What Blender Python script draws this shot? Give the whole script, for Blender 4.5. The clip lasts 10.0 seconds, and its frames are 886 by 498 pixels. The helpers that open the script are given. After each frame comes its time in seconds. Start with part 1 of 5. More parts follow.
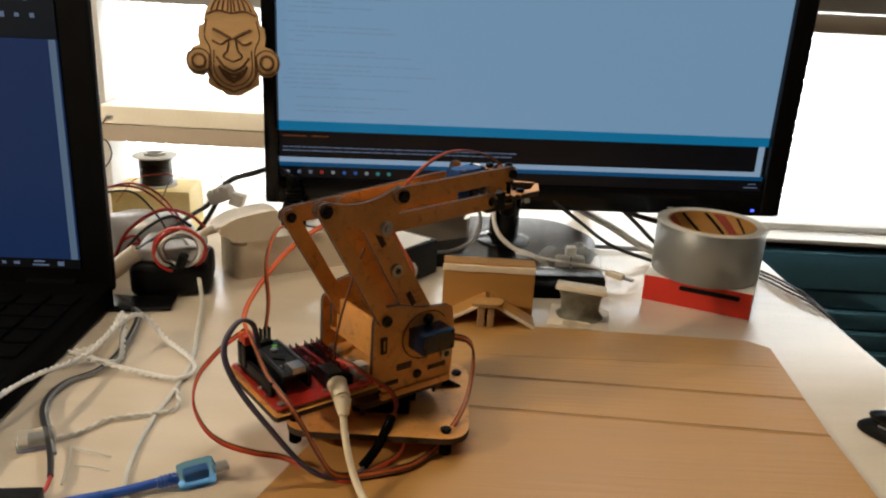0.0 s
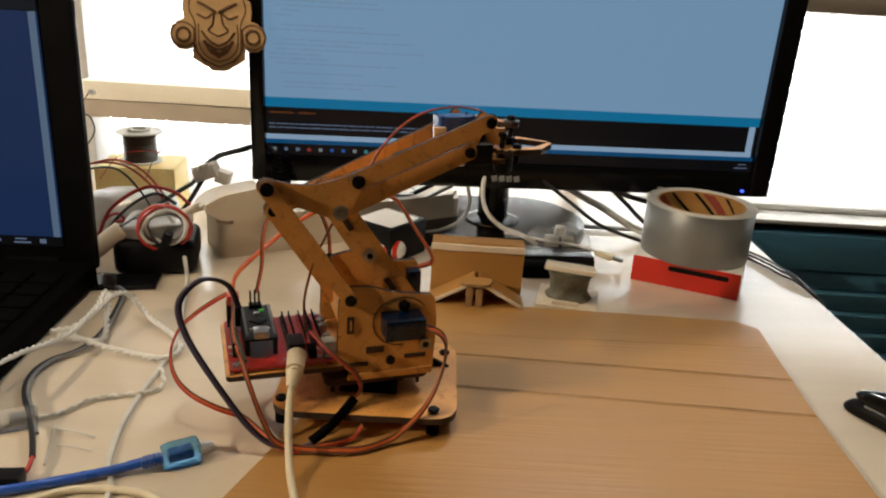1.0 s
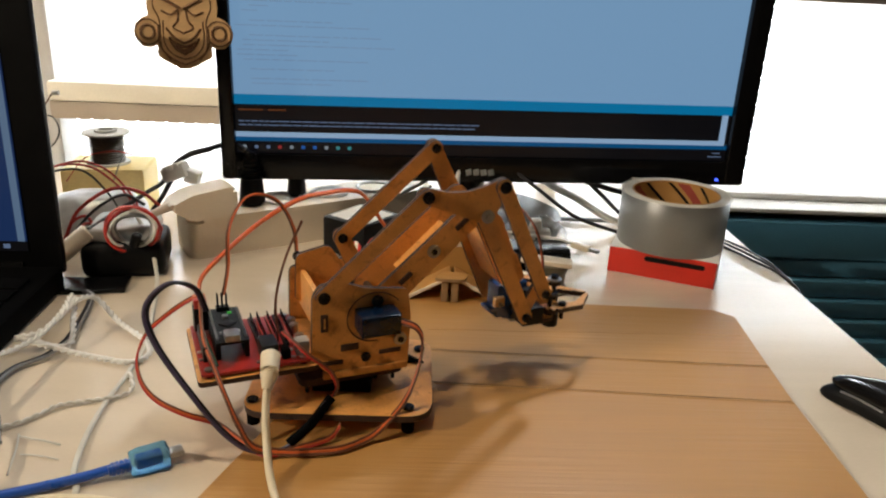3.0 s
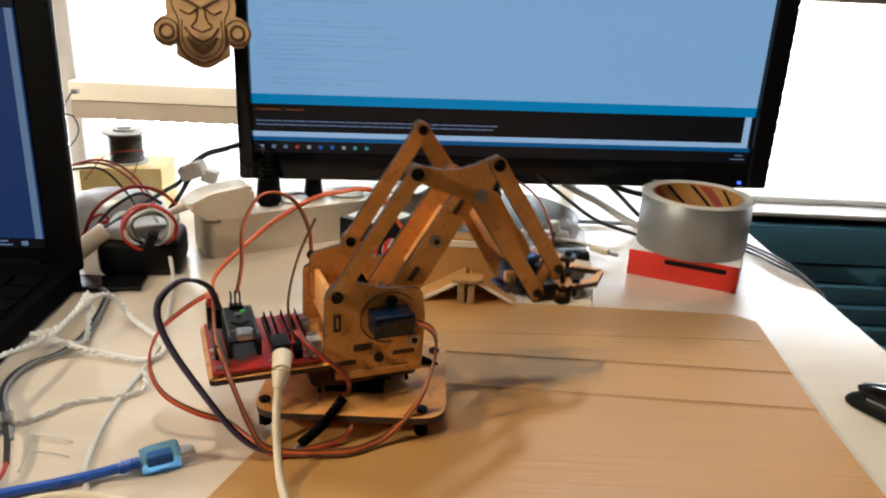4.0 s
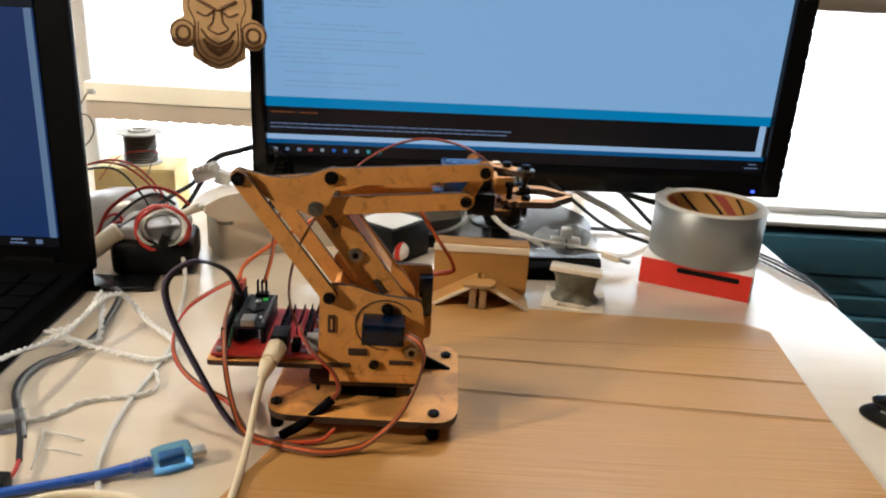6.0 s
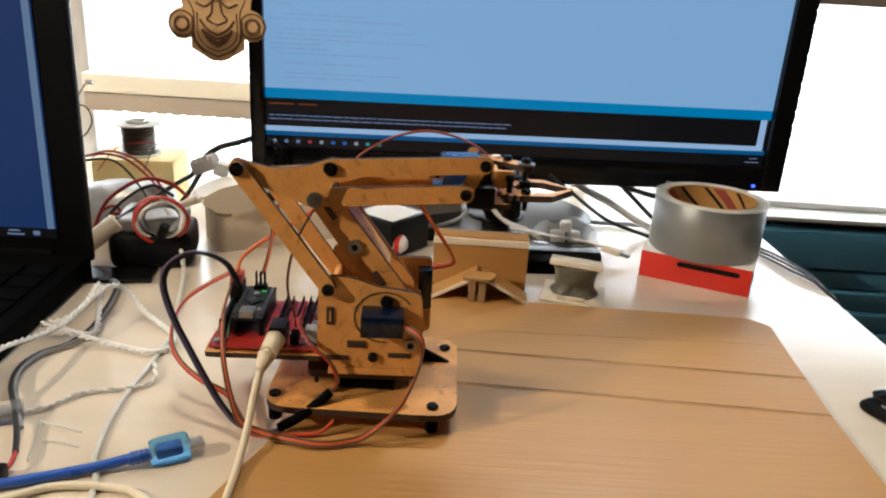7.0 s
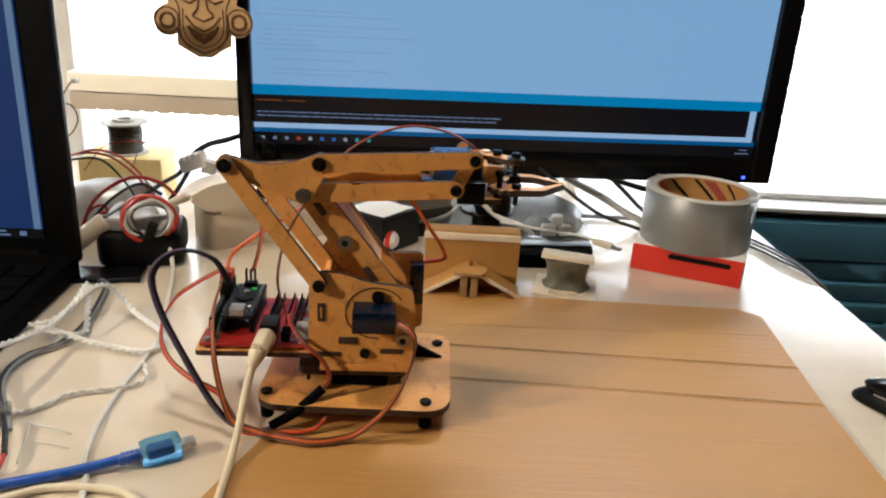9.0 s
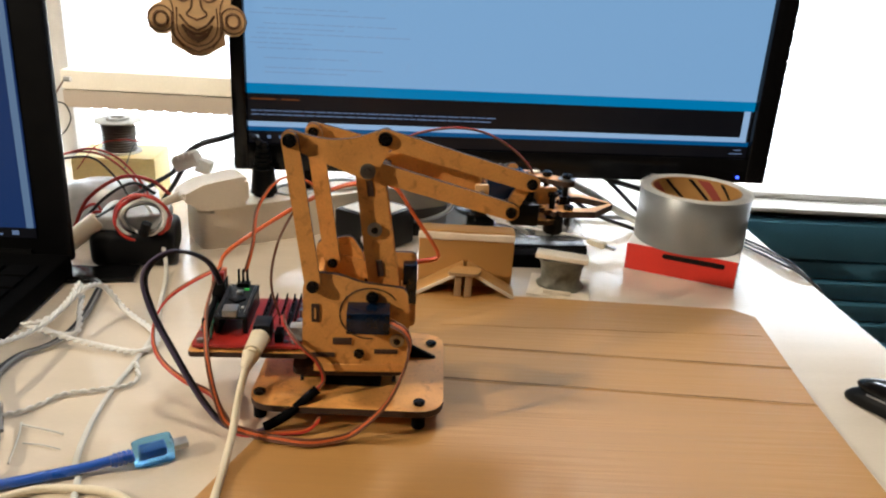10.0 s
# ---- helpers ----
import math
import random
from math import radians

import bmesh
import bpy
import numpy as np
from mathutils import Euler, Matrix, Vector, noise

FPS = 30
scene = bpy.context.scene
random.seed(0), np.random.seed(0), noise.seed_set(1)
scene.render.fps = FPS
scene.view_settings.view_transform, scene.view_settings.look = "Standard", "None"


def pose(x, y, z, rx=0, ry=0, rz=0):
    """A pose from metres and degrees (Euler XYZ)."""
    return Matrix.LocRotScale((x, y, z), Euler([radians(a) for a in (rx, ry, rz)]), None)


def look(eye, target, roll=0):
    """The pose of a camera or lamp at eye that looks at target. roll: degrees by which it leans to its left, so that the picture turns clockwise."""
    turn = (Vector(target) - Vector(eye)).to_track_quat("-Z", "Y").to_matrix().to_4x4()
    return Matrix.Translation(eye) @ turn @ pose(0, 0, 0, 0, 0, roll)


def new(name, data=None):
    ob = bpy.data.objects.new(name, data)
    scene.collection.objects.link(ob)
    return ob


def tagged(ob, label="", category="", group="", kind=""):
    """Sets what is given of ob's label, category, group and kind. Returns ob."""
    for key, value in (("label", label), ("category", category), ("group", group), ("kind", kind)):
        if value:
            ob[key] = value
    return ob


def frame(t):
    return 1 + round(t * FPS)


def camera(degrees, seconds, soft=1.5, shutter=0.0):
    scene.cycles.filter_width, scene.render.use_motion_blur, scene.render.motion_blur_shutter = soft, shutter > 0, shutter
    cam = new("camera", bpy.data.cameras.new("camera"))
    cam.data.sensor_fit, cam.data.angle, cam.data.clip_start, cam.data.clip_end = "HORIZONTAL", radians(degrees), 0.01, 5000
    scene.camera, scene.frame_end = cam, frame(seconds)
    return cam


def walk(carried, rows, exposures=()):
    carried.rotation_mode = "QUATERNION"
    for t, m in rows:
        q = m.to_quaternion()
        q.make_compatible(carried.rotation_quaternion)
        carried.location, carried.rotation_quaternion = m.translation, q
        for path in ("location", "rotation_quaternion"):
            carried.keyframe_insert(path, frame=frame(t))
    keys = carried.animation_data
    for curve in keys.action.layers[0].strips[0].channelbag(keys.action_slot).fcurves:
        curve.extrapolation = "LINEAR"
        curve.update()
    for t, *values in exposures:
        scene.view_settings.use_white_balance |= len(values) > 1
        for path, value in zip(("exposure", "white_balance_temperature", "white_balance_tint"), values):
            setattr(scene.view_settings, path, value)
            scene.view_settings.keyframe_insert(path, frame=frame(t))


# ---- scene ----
cam = camera(60.4, 10.0, soft=2.1, shutter=0.5)
PATH = [
    (0, (-0.006, -0.016, 0.26), (-0.02, 1.878, -0.384), 2.9),
    (0.5, (-0.006, -0.015, 0.261), (-0.01, 1.868, -0.412), 3.2),
    (1, (-0.006, -0.011, 0.258), (0.013, 1.865, -0.435), 3.5),
    (1.5, (-0.006, -0.01, 0.257), (0.026, 1.861, -0.448), 3.5),
    (2, (-0.004, -0.011, 0.255), (0.009, 1.868, -0.432), 2.6),
    (2.5, (-0.002, -0.008, 0.255), (0.031, 1.862, -0.453), 2.8),
    (2.7, (-0.001, -0.007, 0.255), (0.071, 1.862, -0.447), 2.7),
    (4, (0.003, 0.0, 0.25), (0.018, 1.877, -0.44), 2.6),
    (4.5, (0.002, -0.001, 0.25), (0.004, 1.883, -0.423), 2.9),
    (5, (0.001, 0.0, 0.25), (0.002, 1.884, -0.42), 3.1),
    (5.5, (0.0, 0.0, 0.25), (-0.005, 1.883, -0.423), 3.1),
    (7, (-0.001, 0.002, 0.247), (-0.003, 1.879, -0.444), 3.5),
    (7.5, (-0.001, 0.004, 0.247), (0.001, 1.878, -0.451), 3.3),
    (8, (-0.002, 0.003, 0.247), (0.014, 1.876, -0.452), 3.4),
    (8.5, (-0.002, 0.004, 0.246), (0.018, 1.877, -0.456), 3.2),
    (9, (-0.001, 0.004, 0.245), (0.021, 1.878, -0.453), 3.0),
    (9.5, (-0.001, 0.005, 0.245), (0.027, 1.877, -0.46), 3.1),
    (10, (0.0, 0.005, 0.246), (0.034, 1.878, -0.456), 3.2),
]

walk(cam, [(t, look(eye, target, roll)) for t, eye, target, roll in PATH],
     exposures=[(0.0, -0.27, 6900, 10), (2.5, -0.22, 6700, 10), (3.8, 0.12, 6300, 10), (4.7, 0.22, 6200, 10), (10.0, 0.22, 6200, 10)])

# ---- world and light ----
world = bpy.data.worlds.new("world")
scene.world = world
world.use_nodes = True
_sky = world.node_tree.nodes.new("ShaderNodeTexSky")
_sky.sky_type, _sky.sun_disc = "NISHITA", False
_sky.sun_elevation, _sky.sun_rotation = radians(38), radians(-10)
world.node_tree.links.new(_sky.outputs[0], world.node_tree.nodes["Background"].inputs[0])
world.node_tree.nodes["Background"].inputs[1].default_value = 0.1

WALL_Y = 0.95         # inner face of the window wall
SKY_GLOW = 19.0       # daylight behind the roller shutters
# warm lamps of the room: place, size, watts
LAMPS = (((-1.52, -0.42, 0.90), 0.035, 22.0), ((-0.16, 0.36, 1.60), 0.10, 9.0))

for _at, _size, _watts in LAMPS:
    _l = bpy.data.lights.new("ceiling_lamp_light", "AREA")
    _l.shape, _l.size, _l.size_y = "RECTANGLE", _size, _size
    _l.energy, _l.color = _watts, (1.0, 0.86, 0.66)
    lamp_light = new("ceiling_lamp_light", _l)
    lamp_light.matrix_world = (look(_at, (-0.03, 0.40, 0.05)) if _at[0] < -1 else pose(*_at)) @ pose(0, 0, -0.018)
# daylight through the narrow gap of the upper window
_l = bpy.data.lights.new("window_daylight", "AREA")
_l.shape, _l.size, _l.size_y = "RECTANGLE", 0.06, 0.12
_l.energy, _l.color = 3.5, (0.86, 0.94, 1.0)
new("window_daylight", _l).matrix_world = look((0.235, WALL_Y - 0.005, 0.80), (-0.04, 0.36, 0.0))


# ---- materials ----
def mat(name, color, rough=0.5, metal=0.0, spots=0.0, scale=60.0, bump=0.0, fine=400.0, coat=0.0, stretch=None, random_tone=0.0, spec=0.5):
    """Principled surface with colour variation at two scales and fine relief."""
    m = bpy.data.materials.new(name)
    m.use_nodes = True
    nt = m.node_tree
    b = nt.nodes["Principled BSDF"]
    b.inputs["Roughness"].default_value, b.inputs["Metallic"].default_value = rough, metal
    b.inputs["Coat Weight"].default_value = coat
    b.inputs["Coat Roughness"].default_value = 0.12
    b.inputs["Specular IOR Level"].default_value = spec
    b.inputs["Base Color"].default_value = (*color, 1)
    if spots or bump:
        tc = nt.nodes.new("ShaderNodeTexCoord")
        mp = nt.nodes.new("ShaderNodeMapping")
        if stretch:
            mp.inputs["Scale"].default_value = stretch
        nt.links.new(tc.outputs["Object"], mp.inputs[0])
        n1, n2 = nt.nodes.new("ShaderNodeTexNoise"), nt.nodes.new("ShaderNodeTexNoise")
        n1.inputs["Scale"].default_value, n2.inputs["Scale"].default_value = scale, fine
        n1.inputs["Detail"].default_value = 4
        for n in (n1, n2):
            nt.links.new(mp.outputs[0], n.inputs["Vector"])
        if spots:
            mx = nt.nodes.new("ShaderNodeMath")
            mx.operation = "MULTIPLY_ADD"
            mx.inputs[1].default_value, mx.inputs[2].default_value = 0.35, 0.0
            nt.links.new(n2.outputs[0], mx.inputs[0])
            ad = nt.nodes.new("ShaderNodeMath")
            ad.operation = "MULTIPLY_ADD"
            ad.inputs[1].default_value = 0.65
            nt.links.new(n1.outputs[0], ad.inputs[0])
            nt.links.new(mx.outputs[0], ad.inputs[2])
            rp = nt.nodes.new("ShaderNodeValToRGB")
            rp.color_ramp.elements[0].position, rp.color_ramp.elements[1].position = 0.32, 0.68
            rp.color_ramp.elements[0].color = (*[c * (1 - spots) for c in color], 1)
            rp.color_ramp.elements[1].color = (*[min(1, c * (1 + spots * 0.6)) for c in color], 1)
            nt.links.new(ad.outputs[0], rp.inputs[0])
            out = rp.outputs[0]
            if random_tone:
                oi = nt.nodes.new("ShaderNodeObjectInfo")
                hv = nt.nodes.new("ShaderNodeHueSaturation")
                mr = nt.nodes.new("ShaderNodeMapRange")
                mr.inputs[3].default_value, mr.inputs[4].default_value = 1 - random_tone, 1 + random_tone
                nt.links.new(oi.outputs["Random"], mr.inputs[0])
                nt.links.new(mr.outputs[0], hv.inputs["Value"])
                nt.links.new(out, hv.inputs["Color"])
                out = hv.outputs[0]
            nt.links.new(out, b.inputs["Base Color"])
            rr = nt.nodes.new("ShaderNodeMapRange")
            rr.inputs[3].default_value, rr.inputs[4].default_value = max(0.03, rough - 0.08), min(1, rough + 0.1)
            nt.links.new(n1.outputs[0], rr.inputs[0])
            nt.links.new(rr.outputs[0], b.inputs["Roughness"])
        if bump:
            bp = nt.nodes.new("ShaderNodeBump")
            bp.inputs["Strength"].default_value, bp.inputs["Distance"].default_value = bump, 0.0006
            nt.links.new(n2.outputs[0], bp.inputs["Height"])
            nt.links.new(bp.outputs[0], b.inputs["Normal"])
    return m


def glow(name, color, strength=1.0, rough=0.35):
    """A lit display surface."""
    m = mat(name, tuple(c * 0.1 for c in color), rough)
    b = m.node_tree.nodes["Principled BSDF"]
    b.inputs["Emission Color"].default_value = (*color, 1)
    b.inputs["Emission Strength"].default_value = strength
    return m


def clear(name, color, rough=0.1, weight=0.85, ior=1.12):
    m = mat(name, color, rough)
    b = m.node_tree.nodes["Principled BSDF"]
    b.inputs["Transmission Weight"].default_value = weight
    b.inputs["IOR"].default_value = ior
    return m


def shutter_material(name="shutter plastic", pass_light=0.55):
    """White plastic slat through which daylight shines."""
    m = bpy.data.materials.new(name)
    m.use_nodes = True
    nt = m.node_tree
    nt.nodes.clear()
    out, mix = nt.nodes.new("ShaderNodeOutputMaterial"), nt.nodes.new("ShaderNodeMixShader")
    d, tr = nt.nodes.new("ShaderNodeBsdfDiffuse"), nt.nodes.new("ShaderNodeBsdfTranslucent")
    ns, rp = nt.nodes.new("ShaderNodeTexNoise"), nt.nodes.new("ShaderNodeValToRGB")
    ns.inputs["Scale"].default_value = 9
    rp.color_ramp.elements[0].color, rp.color_ramp.elements[1].color = (0.74, 0.75, 0.76, 1), (0.84, 0.85, 0.85, 1)
    nt.links.new(ns.outputs[0], rp.inputs[0])
    for s in (d, tr):
        nt.links.new(rp.outputs[0], s.inputs[0])
    mix.inputs[0].default_value = pass_light
    nt.links.new(d.outputs[0], mix.inputs[1])
    nt.links.new(tr.outputs[0], mix.inputs[2])
    nt.links.new(mix.outputs[0], out.inputs[0])
    return m


def sky_backdrop_material():
    m = bpy.data.materials.new("bright sky")
    m.use_nodes = True
    nt = m.node_tree
    nt.nodes.clear()
    out, em = nt.nodes.new("ShaderNodeOutputMaterial"), nt.nodes.new("ShaderNodeEmission")
    em.inputs[0].default_value, em.inputs[1].default_value = (0.93, 0.97, 1.0, 1), SKY_GLOW
    nt.links.new(em.outputs[0], out.inputs[0])
    return m


def smoke_stained(m, amount=0.34, size=150.0):
    """Dark smoke smudges that laser cutting leaves on a board."""
    nt = m.node_tree
    b = nt.nodes["Principled BSDF"]
    old = b.inputs["Base Color"].links[0].from_socket
    tc, n, rp = nt.nodes.new("ShaderNodeTexCoord"), nt.nodes.new("ShaderNodeTexNoise"), nt.nodes.new("ShaderNodeValToRGB")
    n.inputs["Scale"].default_value, n.inputs["Detail"].default_value, n.inputs["Distortion"].default_value = size, 6, 0.8
    nt.links.new(tc.outputs["Object"], n.inputs["Vector"])
    nt.links.new(n.outputs[0], rp.inputs[0])
    rp.color_ramp.elements[0].position, rp.color_ramp.elements[1].position = 0.56, 0.70
    rp.color_ramp.elements[0].color = (1, 1, 1, 1)
    rp.color_ramp.elements[1].color = (1 - amount, 1 - amount * 1.1, 1 - amount * 1.2, 1)
    mx = nt.nodes.new("ShaderNodeMix")
    mx.data_type, mx.blend_type = "RGBA", "MULTIPLY"
    mx.inputs["Factor"].default_value = 1.0
    nt.links.new(old, mx.inputs[6])
    nt.links.new(rp.outputs[0], mx.inputs[7])
    nt.links.new(mx.outputs[2], b.inputs["Base Color"])
    return m


MDF = smoke_stained(mat("laser-cut fibreboard", (0.70, 0.325, 0.085), 0.42, spots=0.20, scale=60, bump=0.14, fine=900, coat=0.12))
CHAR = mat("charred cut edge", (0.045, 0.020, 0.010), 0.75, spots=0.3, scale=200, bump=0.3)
DESK = mat("beech laminate", (0.67, 0.565, 0.435), 0.22, spots=0.08, scale=5, bump=0.04, fine=220, stretch=(1, 7, 7), coat=0.5)
CARD = mat("corrugated cardboard", (0.43, 0.218, 0.060), 0.50, spots=0.07, scale=14, bump=0.6, fine=120, stretch=(0.10, 2.6, 1))
CREASE = mat("pressed cardboard crease", (0.42, 0.250, 0.105), 0.7, spots=0.2, scale=120, bump=0.3)
CARDD = mat("cardboard edge", (0.34, 0.21, 0.10), 0.8, spots=0.25, scale=120, bump=0.4)
PAPER = mat("torn pale paper edge", (0.72, 0.62, 0.48), 0.75, spots=0.12, scale=90, bump=0.3)
BLACK = mat("black plastic", (0.004, 0.004, 0.0045), 0.42, spots=0.3, scale=40, bump=0.1, fine=700, spec=0.18)
GLOSS = mat("gloss black plastic", (0.004, 0.004, 0.0045), 0.18, spots=0.2, scale=12, spec=0.3)
MATT = mat("matt black plastic", (0.003, 0.003, 0.0032), 0.65, spots=0.25, scale=60, bump=0.2, spec=0.02)
STEEL = mat("zinc plated steel", (0.36, 0.35, 0.33), 0.32, metal=1.0, spots=0.15, scale=200)
BOLT = mat("black oxide steel", (0.012, 0.010, 0.009), 0.26, metal=0.6, spots=0.2, scale=300)
SERVO = mat("translucent blue servo case", (0.003, 0.010, 0.028), 0.16, spots=0.5, scale=110, spec=0.4, bump=0.2, fine=300)
SERVOL = mat("bright blue servo case", (0.014, 0.050, 0.19), 0.22, spots=0.2, scale=70, coat=0.3)
CREAM = mat("cream plastic", (0.72, 0.62, 0.45), 0.42, spots=0.08, scale=50, bump=0.08)
WHITE = mat("white plastic", (0.78, 0.76, 0.72), 0.40, spots=0.06, scale=30, bump=0.06)
STRIP = mat("yellowed white plastic", (0.84, 0.73, 0.58), 0.4, spots=0.06, scale=25, bump=0.06)
GREY = mat("grey plastic", (0.36, 0.36, 0.36), 0.45, spots=0.12, scale=40, bump=0.1)
REDPCB = mat("red circuit board", (0.33, 0.018, 0.012), 0.32, spots=0.25, scale=160, bump=0.2, fine=1500)
BLKPCB = mat("black circuit board", (0.012, 0.013, 0.015), 0.5, spec=0.2, spots=0.5, scale=260, bump=0.3, fine=1500)
ORANGE = mat("orange wire", (0.62, 0.12, 0.025), 0.45, spots=0.12, scale=90)
REDW = mat("red wire", (0.45, 0.03, 0.02), 0.42, spots=0.12, scale=90)
BROWNW = mat("brown wire", (0.13, 0.045, 0.02), 0.5, spots=0.15, scale=90)
BLACKW = mat("black wire", (0.014, 0.013, 0.015), 0.42, spots=0.2, scale=90)
PURPLE = mat("violet wire", (0.065, 0.048, 0.085), 0.42, spots=0.2, scale=90)
GREENW = mat("green wire", (0.02, 0.11, 0.07), 0.45, spots=0.15, scale=90)
GREYW = mat("grey cable", (0.20, 0.20, 0.20), 0.4, spots=0.1, scale=90)
WHITEW = mat("white cable", (0.74, 0.72, 0.68), 0.42, spots=0.08, scale=90)
BLUEW = mat("blue cable", (0.012, 0.085, 0.42), 0.28, spots=0.15, scale=60, coat=0.3)
BLUEC = clear("clear blue plastic", (0.20, 0.50, 0.82), 0.10, 0.85)
FILM = clear("thin clear plastic film", (0.98, 0.98, 0.97), 0.16, 0.92, 1.04)
CLEARP = clear("clear plastic film", (0.92, 0.92, 0.90), 0.12, 0.9)
TAPE = mat("silver cloth tape", (0.30, 0.31, 0.31), 0.36, metal=0.4, spots=0.10, scale=25, bump=0.25, fine=800)
TAPESIDE = mat("tape roll side", (0.56, 0.54, 0.48), 0.5, spots=0.15, scale=60, bump=0.3, fine=1200)
TAPERED = mat("dark red print", (0.30, 0.045, 0.03), 0.5, spots=0.1, scale=30)
REDBOX = mat("red printed card", (0.68, 0.030, 0.016), 0.45, spots=0.07, scale=20)
WBOX = mat("white printed card", (0.80, 0.77, 0.72), 0.5, spots=0.06, scale=20)
YELLOW = mat("yellow tape box", (0.90, 0.70, 0.30), 0.5, spots=0.10, scale=20)
FOIL = mat("silver film bag", (0.56, 0.55, 0.54), 0.32, metal=0.3, spots=0.25, scale=40, bump=0.5, fine=120)
SOLDER = mat("dark wound wire", (0.10, 0.085, 0.07), 0.35, metal=0.5, spots=0.4, scale=30, stretch=(1, 1, 30))
WALL = mat("painted plaster", (0.20, 0.17, 0.14), 0.8, spots=0.06, scale=4, bump=0.3, fine=180)
CEIL = mat("white ceiling paint", (0.30, 0.28, 0.25), 0.85, spots=0.04, scale=4, bump=0.2)
FLOOR = mat("brown floor tiles", (0.12, 0.085, 0.06), 0.45, spots=0.2, scale=3, bump=0.1)
# window rail in two tones, shade and daylight put into the colours
TAUPE = mat("taupe aluminium and shaded rail", (0.46, 0.39, 0.32), 0.45, spots=0.08, scale=14, bump=0.06)
RAIL_LIT = mat("daylit tone of the rail", (0.90, 0.85, 0.74), 0.5, spots=0.08, scale=12, bump=0.05)
ALU = mat("grey window frame", (0.42, 0.42, 0.41), 0.4, metal=0.3, spots=0.1, scale=20)
POST = mat("pale grey window post", (0.62, 0.61, 0.60), 0.4, spots=0.08, scale=20, bump=0.05)
TEAL = mat("teal painted slat", (0.085, 0.265, 0.40), 0.42, spots=0.16, scale=6, bump=0.08, random_tone=0.12)
WOOD = mat("pale engraved plywood", (0.66, 0.42, 0.20), 0.5, spots=0.14, scale=30, bump=0.2, fine=500, stretch=(1, 1, 6))
BURN = mat("laser burnt line", (0.16, 0.075, 0.03), 0.7, spots=0.2, scale=120)
COIL = mat("grey green wound coil", (0.16, 0.15, 0.11), 0.5, spots=0.45, scale=60, bump=0.5, fine=300)
SHUT = shutter_material()
JOINT = shutter_material("shutter joint strip", 0.05)
SKYM = sky_backdrop_material()
SCREEN_W = glow("pale editor display", (0.255, 0.470, 0.75), 0.63)
SCREEN_T = glow("teal bar display", (0.0, 0.19, 0.42), 0.75)
SCREEN_K = glow("black console display", (0.004, 0.004, 0.006), 0.6)
SCREEN_B = glow("deep blue display", (0.0, 0.075, 0.21), 0.8)
SCREEN_L = glow("pale strip display", (0.34, 0.52, 0.76), 0.65)
SCREEN_X = glow("grey text display", (0.17, 0.25, 0.42), 0.5)
SCREEN_O = glow("orange text display", (0.16, 0.05, 0.015), 0.55)
SCREEN_I = glow("icon display", (0.30, 0.36, 0.42), 0.55)
SCREEN_IB = glow("blue icon display", (0.02, 0.13, 0.5), 0.55)
SCREEN_IR = glow("red icon display", (0.4, 0.04, 0.04), 0.55)
SCREEN_IT = glow("teal icon display", (0.04, 0.32, 0.36), 0.55)
SCREEN_N = glow("navy display", (0.010, 0.030, 0.105), 0.75)
LED = glow("blue status light", (0.05, 0.1, 1.0), 3.0)
LEDG = glow("green status light", (0.10, 0.9, 0.12), 0.35)
DIFFUSER = glow("lit lamp diffuser", (1.0, 0.82, 0.60), 2.0)


# ---- mesh helpers ----
def part(name, bm, material, parent=None, label="", at=None):
    """Links a bmesh as one mesh object under a thing or a part."""
    me = bpy.data.meshes.new(name)
    bmesh.ops.recalc_face_normals(bm, faces=bm.faces)
    bm.to_mesh(me)
    bm.free()
    for m in (material if isinstance(material, (list, tuple)) else [material]):
        me.materials.append(m)
    me.shade_smooth()
    me.set_sharp_from_angle(angle=radians(38))
    ob = new(name, me)
    if parent is not None:
        ob.parent = parent
    if at is not None:
        ob.matrix_basis = at
    if label:
        ob["label"] = label
    return ob


def again(name, ob, parent, at):
    """Another object on the same mesh."""
    o = new(name, ob.data)
    o.parent = parent
    o.matrix_basis = at
    return o


def thing(name, label, category, at=None, group="", kind=""):
    e = new(name)
    e.empty_display_size = 0.02
    if at is not None:
        e.matrix_basis = at
    return tagged(e, label, category, group, kind)


def box(size, at=(0, 0, 0), bevel=0.0, bm=None, turn=None, index=0, segs=2):
    """A bevelled box added to bm; at is its centre."""
    b = bmesh.new()
    m = Matrix.Translation(at) @ (turn if turn is not None else Matrix()) @ Matrix.Diagonal((*size, 1))
    bmesh.ops.create_cube(b, size=1.0, matrix=m)
    if bevel:
        bmesh.ops.bevel(b, geom=list(b.edges), offset=bevel, segments=segs, affect="EDGES", profile=0.6)
    for f in b.faces:
        f.material_index = index
    return join(bm, b)


def join(bm, b):
    if bm is None:
        return b
    tmp = bpy.data.meshes.new("tmp")
    b.to_mesh(tmp)
    b.free()
    bm.from_mesh(tmp)
    bpy.data.meshes.remove(tmp)
    return bm


